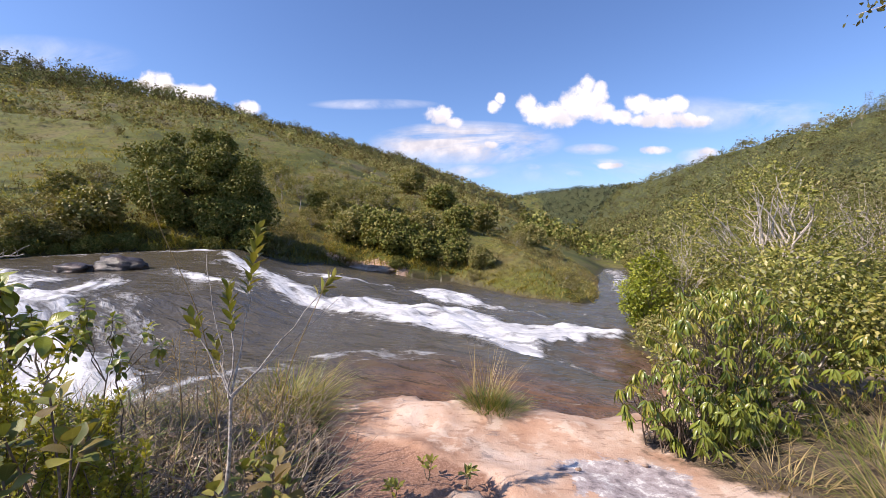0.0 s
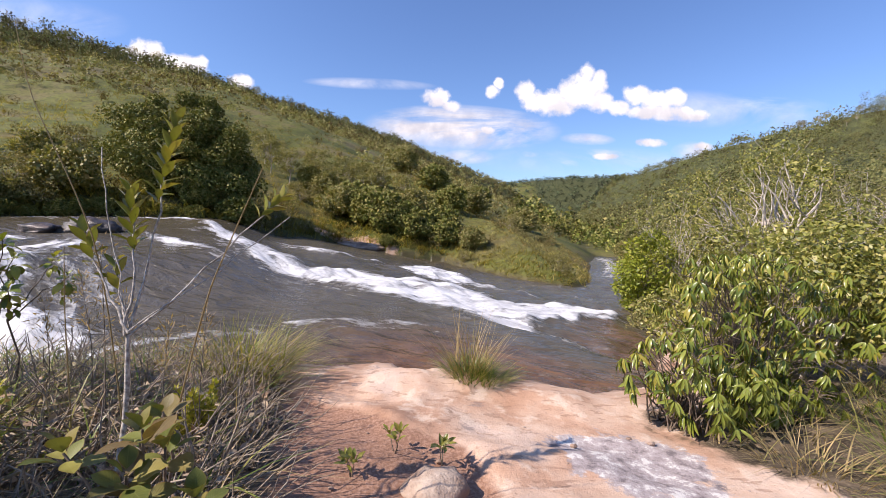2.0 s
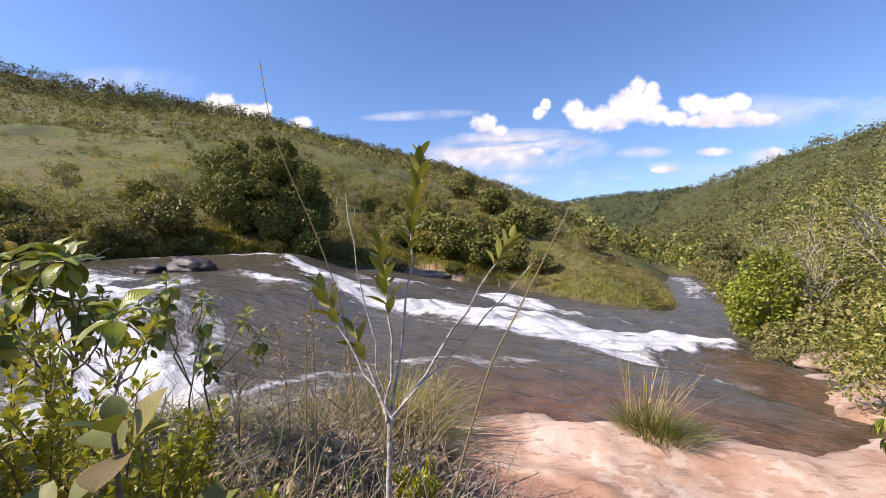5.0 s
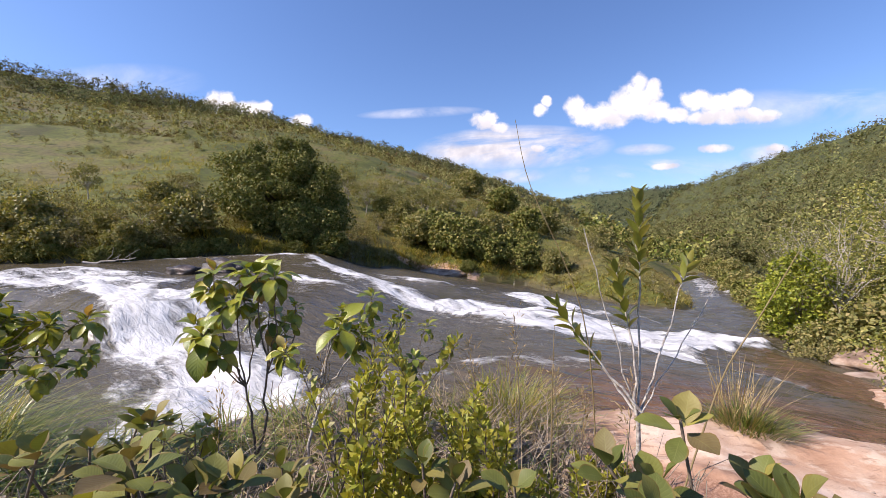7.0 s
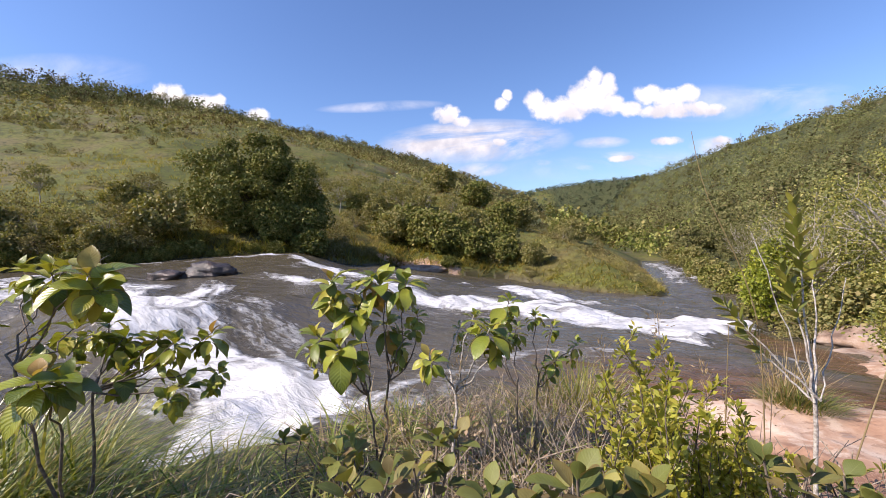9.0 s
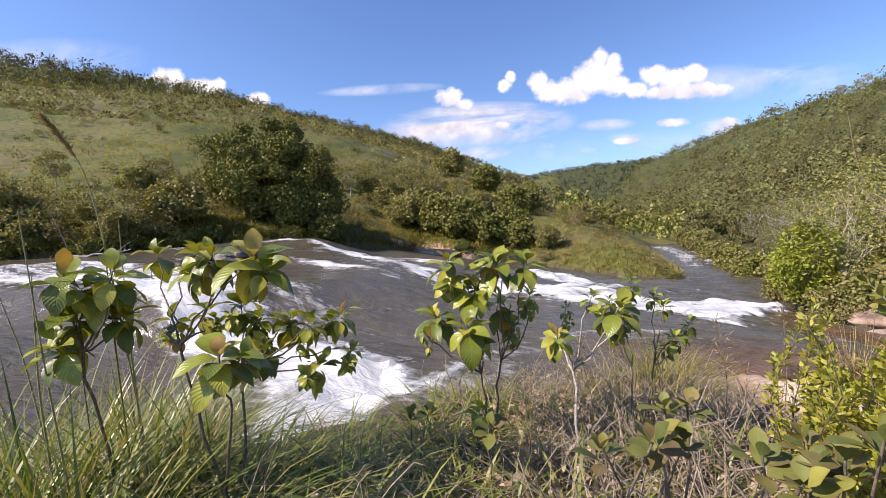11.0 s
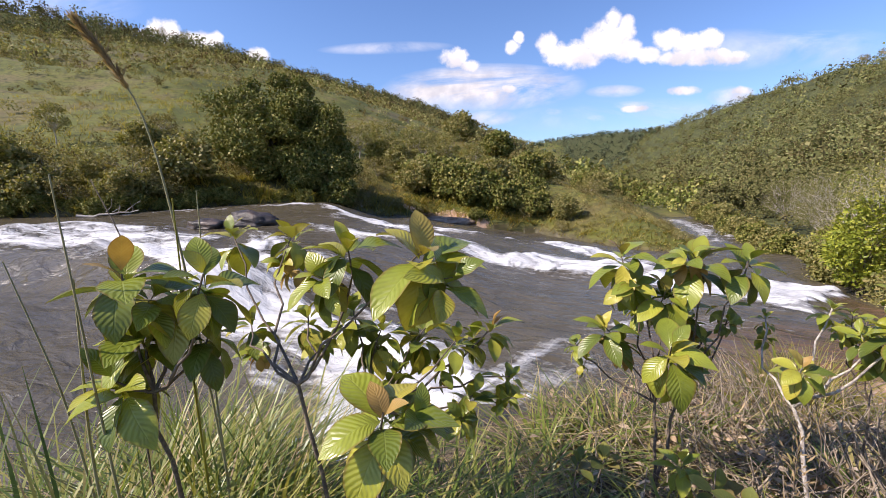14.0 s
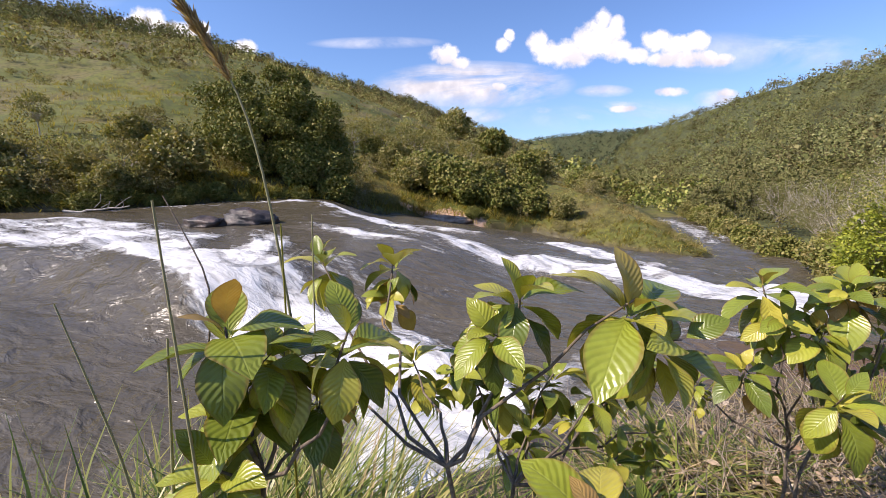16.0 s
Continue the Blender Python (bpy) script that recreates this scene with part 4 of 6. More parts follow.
def blades(places, ways, longs, wide, bend, r=rng, rows=4):
    """Grass: bent tapering strips. bend: how far the tip leans over, in lengths."""
    n = len(places)
    t = np.linspace(0, 1, rows + 1)
    lean = unit(np.stack([ways[:, 0], ways[:, 1], np.zeros(n)], -1) + 1e-6)
    side = np.stack([-lean[:, 1], lean[:, 0], np.zeros(n)], -1)
    base = unit(ways)
    bend = np.broadcast_to(bend, (n,)) * r.uniform(0.4, 1.5, n)
    run = base[:, None] * t[None, :, None] + lean[:, None] * (bend[:, None] * t ** 2)[:, :, None] - np.array([0, 0, 1.0]) * (0.55 * bend[:, None] * t ** 2.4)[:, :, None]
    mid = np.asarray(places)[:, None] + run * np.asarray(longs)[:, None, None]
    w = (np.asarray(wide) * np.ones(n))[:, None] * (1 - t ** 1.6 * 0.95)[None]
    v = np.stack([mid - side[:, None] * w[:, :, None], mid + side[:, None] * w[:, :, None]], 2).reshape(-1, 3)
    k = (np.arange(n)[:, None] * (rows + 1) + np.arange(rows))[..., None] * 2
    q = np.concatenate([k, k + 1, k + 3, k + 2], -1).reshape(-1, 4)
    uv = np.tile(np.stack([np.tile([0.0, 1.0], rows + 1), np.repeat(t, 2)], -1), (n, 1))
    return v, q, uv


def tuft(x, y, count, tall, spread_, wide, bend, z=None, lean=0.45, r=rng, tilt=(0, 0)):
    """The blades of one clump."""
    a, d = r.uniform(0, 2 * math.pi, count), r.uniform(0, 1, count) ** 0.7
    px, py = x + np.cos(a) * d * spread_, y + np.sin(a) * d * spread_
    pz = np.full(count, z) if z is not None else land(px, py)
    ways = np.stack([np.cos(a) * lean * (0.2 + d) + r.normal(0, 0.26, count) + tilt[0], np.sin(a) * lean * (0.2 + d) + r.normal(0, 0.26, count) + tilt[1], np.ones(count)], -1)
    return blades(np.stack([px, py, pz - 0.02], -1), ways, tall * r.uniform(0.45, 1.1, count), wide * r.uniform(0.6, 1.3, count), bend, r)


# ---- far side: the dark tree, bank bushes, scrub, woods ----
dark_tree = make_tree("tree", 5.6, 6.8, LEAF_DARK, BARK_DARK, 190, 470, 0.116, "dense dark green round tree leaning over the far bank", "tree", 3, 0.16,
                      [(-0.22, -0.05, 0.55, 0.26, 0.30), (0.05, 0, 0.62, 0.30, 0.32), (0.28, -0.08, 0.45, 0.22, 0.32), (-0.05, -0.12, 0.30, 0.42, 0.18), (0.30, 0.0, 0.22, 0.25, 0.15), (0.38, -0.12, 0.08, 0.24, 0.12), (0.16, -0.18, 0.10, 0.30, 0.12)], 0.06, WIDE, 0, 0.35, 0.15, 0.82, 60, (0.055, 0.125))
put(dark_tree, -12.9, 22.7, 0, 0.93)
small_tree = make_tree("tree", 3.0, 2.3, LEAF_BANK, BARK_GREY, 40, 50, 0.15, "small slender grey-stemmed tree on the grassy slope", "tree", 11, 0.05, None, 0.30, CHIP, 12)
bush_a = make_tree("bush", 1.7, 2.2, LEAF_BANK, BARK_TWIG, 50, 66, 0.110, "rounded olive green bush on the river bank", "bush", 12, 0.03, [(0, 0, 0.5, 0.45, 0.45)], 0.12, WIDE, 10, 0.5, 0.0, 0.7, 12)
bush_b = make_tree("bush", 1.5, 2.0, LEAF_DARK, BARK_TWIG, 54, 70, 0.112, "rounded dark green bush on the river bank", "bush", 13, 0.03, [(0, 0, 0.5, 0.45, 0.45)], 0.12, WIDE, 6, 0.4, 0.0, 0.75, 16)
bush_c = make_tree("bush", 1.3, 1.9, LEAF_SCRUB, BARK_GREY, 34, 42, 0.11, "sparse dry brownish bush with bare twigs", "bush", 14, 0.025, [(0, 0, 0.5, 0.45, 0.45)], 0.12, CHIP, 26)
put(small_tree, -13.5, 35.5, 0, 1.0)
put(bush_a, -6.5, 29.5, 0, 1.3)
put(bush_b, -3.6, 28.2, 40, 1.6)
put(bush_c, -16.5, 17.2, 0, 1.2)
# a line of small trees running down the slope behind the dark tree
for x, y, turn, size in ((-11.5, 34.0, 30, 0.95), (-10.0, 36.5, 80, 1.1), (-9.0, 34.5, 140, 0.9), (-7.6, 36.0, 200, 1.05), (-6.4, 34.2, 250, 1.0), (-5.2, 33.0, 300, 0.9), (-15.0, 38.0, 10, 1.0), (-4.6, 35.5, 70, 1.0), (-2.5, 34.5, 110, 0.8),
                         (-24.0, 22.0, 10, 0.7), (-27.0, 19.0, 190, 0.75)):
    again(small_tree, x, y, turn, size, group="small trees on the slope")
# bushes along the far bank
kinds = (bush_a, bush_b, bush_c)
r = np.random.default_rng(21)
line = np.array(FAR_BANK)[1:16, :2]
for a, b in zip(line[:-1], line[1:]):
    n = int(np.hypot(*(b - a)) / 0.95)
    if a[0] < -30 or b[1] > 45:
        continue
    nrm = np.array([-(b - a)[1], (b - a)[0]]) / np.hypot(*(b - a))
    for k in range(n):
        p = a + (b - a) * (k + r.uniform(0, 1)) / n + nrm * r.uniform(0.25, 2.8)
        nose, open_bank = p[0] > 2.0, -10.5 < p[0] < -5.0
        if (nose or open_bank) and r.uniform() < (0.75 if nose else 0.6):
            continue
        again(kinds[int(r.choice(3, p=([0.45, 0.2, 0.35] if p[0] > -14 else [0.45, 0.0, 0.55]) if not (nose or open_bank) else [0.25, 0.0, 0.75]))], p[0], p[1], r.uniform(0, 360), r.uniform(0.45, 1.05) * (0.4 if nose else 0.65 if open_bank else 1.0), 0.1, "bushes on the far bank")
for x, y, size, k in ((-1.2, 29.0, 1.3, 0), (0.6, 27.6, 1.2, 1), (2.0, 26.4, 0.8, 2), (-5.4, 31.0, 1.5, 1), (-9.4, 21.0, 0.9, 1), (-15.4, 18.6, 1.2, 0), (-18.8, 16.6, 1.1, 2), (-20.5, 16.0, 1.2, 0), (-22.8, 16.2, 1.3, 2),
                      (-2.6, 27.2, 1.5, 1), (-1.0, 26.6, 1.2, 1), (-4.4, 29.4, 1.5, 1), (-6.2, 31.4, 1.4, 1), (-8.0, 33.4, 1.3, 0), (-10.0, 35.0, 1.2, 1), (0.8, 26.2, 1.0, 1), (2.4, 25.0, 0.8, 0), (-3.4, 28.4, 1.4, 0), (1.8, 23.6, 0.5, 2), (5.9, 19.2, 0.4, 2), (6.6, 22.4, 0.5, 2), (0.4, 26.0, 0.7, 2),
                      (-17.6, 15.6, 0.8, 2), (-19.0, 15.3, 0.9, 0), (-21.2, 15.0, 0.9, 2), (-23.6, 14.8, 1.0, 0), (-26.0, 14.4, 1.0, 2), (-16.2, 16.2, 0.7, 0)):
    again(kinds[k], x, y, r.uniform(0, 360), size, 0.1, "bushes on the far bank")


# low dark bushes hanging over the far waterline, added to imitate its shade line
for a, b in zip(FAR_BANK[2:5], FAR_BANK[3:6]):
    n = int(math.hypot(b[0] - a[0], b[1] - a[1]) / 0.62)
    for k in range(n):
        f = (k + r.uniform(0.1, 0.9)) / n
        again(bush_b, a[0] + (b[0] - a[0]) * f + r.normal(0, 0.1), a[1] + (b[1] - a[1]) * f + r.uniform(0.1, 0.5), r.uniform(0, 360), r.uniform(0.28, 0.52), 0.22, "bushes on the far bank")


# larger rounded crowns standing in the scrub of both slopes
r = np.random.default_rng(88)
hill_tree = make_tree("tree", 2.0, 2.2, LEAF_WOOD, BARK_GREY, 64, 62, 0.085, "rounded grey-green tree on the wooded slope", "tree", 15, 0.035, [(0, 0, 0.55, 0.42, 0.40)], 0.2, WIDE, 14, 0.4, 0.0, 0.7, 14, (0.08, 0.16))
put(hill_tree, 20.0, 40.0, 0, 1.8)
count = 0
while count < 72:
    x, y = r.uniform(10, 62), r.uniform(24, 86)
    d, s, _, _ = along(np.array([x]), np.array([y]), NEAR_BANK)
    if s[0] < 0 and d[0] > 2 and x < 1.0 * y + 6:
        again(hill_tree if r.uniform() < 0.7 else bush_b, x, y, r.uniform(0, 360), r.uniform(1.1, 2.3), 0.1, "rounded trees on the near hillside")
        count += 1
for x, y, size, k in ((-9.5, 31.0, 1.2, 2), (-6.0, 38.0, 1.5, 0), (-2.0, 31.5, 1.1, 2), (1.5, 33.0, 1.3, 1), (3.5, 37.0, 1.4, 0), (0.0, 40.0, 1.5, 1), (5.5, 31.0, 1.0, 2), (7.5, 36.0, 1.3, 0), (4.5, 44.0, 1.6, 1), (-3.5, 46.0, 1.7, 0), (8.5, 42.0, 1.4, 1), (-17.0, 30.0, 1.2, 2), (-22.0, 27.0, 1.1, 2), (-19.5, 22.0, 0.9, 0)):
    again(kinds[k], x, y, r.uniform(0, 360), size, 0.1, "bushes on the far slope")


def thicket(name, spots_, sizes, mat, per, leaf, label, seed, form=WIDE, tall=0.8, clumps=4):
    """Many far bushes and trees, too many to count, as one mass of leaves with clumped crowns."""
    r = np.random.default_rng(seed)
    n = len(spots_)
    z = land(spots_[:, 0], spots_[:, 1])
    c, radii = [], []
    for k in range(clumps):
        off = r.normal(0, 0.30, (n, 3)) * sizes[:, None]
        base = np.stack([spots_[:, 0], spots_[:, 1], z + sizes * tall * r.uniform(0.25, 1.15, n)], -1) + off * np.array([1, 1, 0.3])
        c.append(base), radii.append(sizes * r.uniform(0.32, 0.58, n))
    c, radii = np.concatenate(c), np.concatenate(radii)
    m = len(c) * per
    cc, kk = np.repeat(c, per, 0), np.repeat(radii, per)
    way = unit(r.normal(size=(m, 3)) + np.array([0, 0, 0.2]))
    p = cc + way * (kk * r.uniform(0.4, 1.15, m))[:, None]
    grow = unit(r.normal(0, 1.0, (m, 3)))
    ups = unit(way * 1.3 + r.normal(0, 0.20, (m, 3)) + np.array([0, 0, 0.15]))
    arrays = strew(form, frames(grow, ups), p, kk * leaf * r.uniform(0.5, 1.4, m))
    ob = tagged(part(name, arrays, mat), label, "scrub", kind="stuff")
    tones = np.repeat(np.tile(r.normal(0, 0.40, n), clumps), per * len(form[0]))
    spread(ob.data, "tone", np.clip(tones, -0.55, 0.55))


def scatter(n, seed, box, keep):
    r = np.random.default_rng(seed)
    p = np.stack([r.uniform(box[0], box[1], n), r.uniform(box[2], box[3], n)], -1)
    return p[keep(p[:, 0], p[:, 1], r)]


def in_sight(x, y):
    return (y > 0) & (np.abs(x + 2) < 1.25 * y + 25)


def far_side(x, y):
    d, s, _, _ = along(x, y, FAR_BANK)
    return np.where(s > 0, d, -1.0)


def on_left(x, y, r):
    df, sf, _, _ = along(x, y, FAR_BANK)
    dl, sl, _, _ = along(x, y, LEFT_CREST)
    t = df / (df + dl)
    patch = fbm(x / 16, y / 16, 4, 51)
    wild = 0.16 + step(0.24, 0.36, t) * 0.9 + step(0.05, 0.28, patch) * 0.4 + 0.3 * step(5, 30, x)
    open_slope = (x < -13) & (df > 5) & (t < 0.33) & (patch < 0.22)
    return in_sight(x, y) & (sf > 0) & ((sl < 0) | (dl < 8)) & (df > 2.5) & (r.uniform(0, 1, x.shape) < np.where(open_slope, 0.16, wild))


def on_right(x, y, r):
    dn, sn, _, _ = along(x, y, NEAR_BANK)
    dr, sr, _, _ = along(x, y, RIGHT_CREST)
    return in_sight(x, y) & (sn < 0) & ((sr > 0) | (dr < 8)) & (dn > 1.5) & (x > 8) & (y > 5)


near = scatter(2200, 61, (-75, 22, 14, 70), on_left)
thicket("hillside_scrub", near, 0.2 + 0.9 * rng.uniform(0, 1, len(near)) ** 1.6, LEAF_SCRUB, 40, 0.27, "scattered olive green scrub on the grassy hillside", 1)
belt = scatter(620, 70, (-34, -9, 14, 32), lambda x, y, r: (far_side(x, y) > 0.25) & (far_side(x, y) < 8 + 3 * vnoise(x / 4, y / 4, 6)) & (vnoise(x / 2.2, y / 2.2, 8) > -0.35))
thicket("bank_scrub", belt, 0.25 + 0.75 * rng.uniform(0, 1, len(belt)) ** 1.5, LEAF_SCRUB, 60, 0.20, "fine olive-brown scrub along the far bank", 10, WIDE, 0.9)
tongue = scatter(700, 75, (0.5, 11, 17.5, 36), lambda x, y, r: (far_side(x, y) > 0.15) & (far_side(x, y) < 7) & (vnoise(x / 1.8, y / 1.8, 12) > -0.2))
thicket("dry_scrub", tongue, 0.14 + 0.36 * rng.uniform(0, 1, len(tongue)) ** 1.8, LEAF_SCRUB, 26, 0.24, "low brownish scrub and weeds on the point of the far bank", 14, WIDE, 0.7, 3)
mid = scatter(3600, 66, (-150, 40, 55, 150), on_left)
thicket("slope_scrub", mid, 0.4 + 1.6 * rng.uniform(0, 1, len(mid)) ** 1.6, LEAF_SCRUB, 13, 0.45, "low scrub and small trees on the hill", 6, WIDE, 0.7, 3)
far = scatter(17000, 62, (-300, 110, 130, 460), on_left)
thicket("hillside_woods", far, rng.uniform(0.8, 3.0, len(far)), LEAF_SCRUB, 10, 0.58, "dry low woodland along the hill crest", 2, WIDE, 0.6, 3)
band = scatter(9500, 69, (-230, 30, 60, 330), lambda x, y, r: on_left(x, y, r) & (along(x, y, LEFT_CREST)[0] < 30 + 20 * vnoise(x / 26, y / 26, 4)))
thicket("crest_woods", band, 1.0 + 2.4 * rng.uniform(0, 1, len(band)) ** 1.3, LEAF_CREST, 22, 0.32, "olive woodland along the top of the hill", 9, WIDE, 1.1, 4)
near = scatter(420, 63, (8, 60, 5, 75), on_right)
thicket("valley_woods", near, 0.6 + 1.5 * rng.uniform(0, 1, len(near)) ** 1.4, LEAF_WOOD, 90, 0.138, "dense green scrub woodland on the valley side", 3, WIDE, 1.2)
mid = scatter(1500, 67, (20, 175, 40, 170), on_right)
thicket("slope_woods", mid, 1.4 + 3.6 * rng.uniform(0, 1, len(mid)) ** 1.5, LEAF_WOOD, 48, 0.165, "dense green woodland on the hillside", 7, WIDE, 1.2, 4)
far = scatter(7500, 64, (40, 290, 160, 580), on_right)
thicket("far_woods", far, rng.uniform(1.8, 5.2, len(far)), LEAF_WOOD, 13, 0.37, "dense green woodland covering the hill", 4, WIDE, 0.5, 3)
floor_ = scatter(900, 68, (12, 90, 44, 240), lambda x, y, r: ((along(x, y, FAR_BANK)[0] < 12) | (along(x, y, NEAR_BANK)[0] < 12)) & ((y > 49) | (far_side(x, y) > 1.0)))
thicket("stream_woods", floor_, rng.uniform(1.4, 2.8, len(floor_)), LEAF_DARK, 30, 0.38, "dark green trees along the valley bottom", 8, WIDE, 1.2)
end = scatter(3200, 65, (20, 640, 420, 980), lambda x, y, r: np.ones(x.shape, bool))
thicket("distant_woods", end, rng.uniform(3.5, 7.0, len(end)), LEAF_HAZED, 6, 0.73, "distant woodland closing the valley", 5, WIDE, 0.7, 3)

# single trees standing out along the left crest
crest_tree = make_tree("tree", 6.0, 6.0, LEAF_SCRUB, BARK_GREY, 30, 60, 0.22, "thin flat-topped tree against the sky on the hill crest", "tree", 31, 0.16, [(0, 0, 0.72, 0.42, 0.26)], 0.35, CHIP, 14)
put(crest_tree, -94, 146, 0, 1.0)
r = np.random.default_rng(5)
line = np.array(LEFT_CREST)
for k in range(40):
    s = r.uniform(1.2, 5.6)
    a, b, f = line[int(s)], line[int(s) + 1], s - int(s)
    p = a * (1 - f) + b * f
    again(crest_tree, p[0] + r.normal(0, 4), p[1] + r.normal(0, 4), r.uniform(0, 360), r.uniform(0.35, 0.85), 0.1, "trees along the hill crest")
line = np.array(RIGHT_CREST)
for k in range(16):
    s = r.uniform(3.0, 5.6)
    a, b, f = line[int(s)], line[int(s) + 1], s - int(s)
    p = a * (1 - f) + b * f
    again(crest_tree, p[0] + r.normal(0, 4), p[1] + r.normal(0, 4), r.uniform(0, 360), r.uniform(0.4, 0.8), 0.1, "trees along the hill crest")

# grass of the far slope and banks, in tufts, patchy in colour
def far_grass(name, count, box, keep, mat, label, seed, tall, wide, lean, blades_each=7, rows=2):
    r = np.random.default_rng(seed)
    c = scatter(count // blades_each, seed, box, keep)
    tone = np.repeat(0.55 * fbm(c[:, 0] * 0.35, c[:, 1] * 0.35, 4, seed) + r.normal(0, 0.16, len(c)), blades_each)
    high = np.repeat(r.uniform(0.45, 1.25, len(c)) * np.where(c[:, 0] > 1.5, 0.5, 1.0), blades_each)
    p = np.repeat(c, blades_each, 0) + r.normal(0, 0.13, (len(c) * blades_each, 2))
    n = len(p)
    ways = np.stack([r.normal(0, 0.45, n) + lean[0], r.normal(0, 0.45, n) + lean[1], np.ones(n)], -1)
    arrays = blades(np.stack([p[:, 0], p[:, 1], land(p[:, 0], p[:, 1]) - 0.04], -1), ways, high * r.uniform(tall[0], tall[1], n), r.uniform(wide[0], wide[1], n), 0.65, r, rows)
    ob = tagged(part(name, arrays, mat), label, "grass", kind="stuff")
    spread(ob.data, "tone", np.repeat(np.clip(tone, -0.55, 0.6), 2 * (rows + 1)))


far_grass("bank_edge_grass", 60000, (-34, 9, 13.5, 34), lambda x, y, r: (far_side(x, y) > 0.02) & (far_side(x, y) < 2.4), BLADE_BANK, "long grass hanging over the far bank", 72, (0.3, 0.85), (0.012, 0.026), (0.15, -0.35), 7, 3)
far_grass("water_edge_grass", 24000, (-30, -9, 13.0, 22), lambda x, y, r: (far_side(x, y) > -0.02) & (far_side(x, y) < 1.1), BLADE_BANK, "bright grass tufts at the far water's edge", 74, (0.25, 0.6), (0.012, 0.024), (0.1, -0.4), 7, 3)
far_grass("slope_grass", 50000, (-40, 12, 14, 62), lambda x, y, r: (far_side(x, y) > 0.1) & (r.uniform(0, 1, x.shape) < np.clip(28 / (x * x + y * y) ** 0.5, 0.2, 1)), BLADE_BANK, "tall olive grass over the far slope", 71, (0.25, 0.75), (0.010, 0.022), (0, 0))
far_grass("golden_slope_grass", 60000, (-11, 12, 15, 48), lambda x, y, r: (far_side(x, y) > 0.03) & (r.uniform(0, 1, x.shape) < np.where(x > 0, 0.9, 0.8)), BLADE_GOLD, "tall golden-green grass on the far bank and slope", 73, (0.16, 0.48), (0.009, 0.018), (0, -0.15))

# bleached driftwood caught at the far bank
drift = thing("driftwood", -16.6, 14.7, 0.55, "bleached bare branch caught at the far bank", "branch")
r = np.random.default_rng(9)
part("limb", tube(bough((0, 0, 0), (2.1, 0.1, 0.15), 0.04, 0.05, 8, r), np.linspace(0.05, 0.015, 8), 6), BARK_PALE, drift)
for k in range(5):
    a = np.array((1.0 + 0.22 * k, 0.03, 0.1))
    part("twig", tube(bough(a, a + np.array((0.25, r.normal(0, 0.2), r.uniform(0.15, 0.45))), 0, 0.08, 5, r), np.linspace(0.015, 0.005, 5), 4), BARK_PALE, drift)


# ---- near side, downstream: trees and bushes on the right bank ----
grey_tree = make_tree("tree", 4.0, 3.2, LEAF_YELLOW, BARK_GREY, 60, 70, 0.060, "half-bare tree with pale grey tangled branches", "tree", 41, 0.026, [(0, 0, 0.60, 0.36, 0.32)], 0.25, PAIR, 110)
put(grey_tree, 6.0, 10.3, 0)
bright_bush = make_tree("bush", 2.4, 1.7, LEAF_BRIGHT, BARK_TWIG, 60, 90, 0.09, "bright fresh green bush at the water's edge", "bush", 42, 0.03, [(0, 0, 0.55, 0.40, 0.42)], 0.10, PAIR, 0, 0.6)
put(bright_bush, 5.3, 10.7, 0, 1.0)
yellow_tree = make_tree("tree", 4.3, 4.2, LEAF_YELLOW, BARK_GREY, 130, 190, 0.061, "spreading yellow-green tree with small leaves", "tree", 43, 0.08, [(0, 0, 0.62, 0.42, 0.36), (0.1, 0.0, 0.4, 0.44, 0.3), (-0.1, -0.1, 0.3, 0.42, 0.25)], 0.2, CHIP, 90, 0.45, 0.1, 0.6, 10, (0.05, 0.12))
put(yellow_tree, 7.4, 9.7, 0, 1.0)
for x, y, turn, size in ((9.8, 12.0, 100, 0.85), (11.8, 9.6, 210, 0.80), (8.6, 13.6, 300, 0.72)):
    again(yellow_tree, x, y, turn, size, group="yellow-green trees")
brown_tree = make_tree("tree", 3.8, 3.6, LEAF_WOOD, BARK_GREY, 60, 130, 0.068, "grey-brown scrubby tree with bare twigs", "tree", 44, 0.07, [(0, 0, 0.58, 0.44, 0.40)], 0.15, CHIP, 120)
put(brown_tree, 13.5, 13.5, 0, 1.1)
for x, y, turn, size in ((16.0, 12.0, 50, 1.1), (14.5, 17.0, 120, 1.0), (11.0, 17.5, 190, 0.9), (18.0, 16.0, 260, 1.1), (13.0, 21.0, 330, 0.9), (9.6, 16.0, 20, 0.7), (17.0, 21.0, 80, 1.0), (14.4, 9.0, 80, 0.9), (12.0, 14.8, 140, 1.0), (15.5, 26.0, 140, 0.9), (19.5, 24.0, 10, 1.1)):
    again(brown_tree, x, y, turn, size, group="scrubby trees")
r = np.random.default_rng(77)
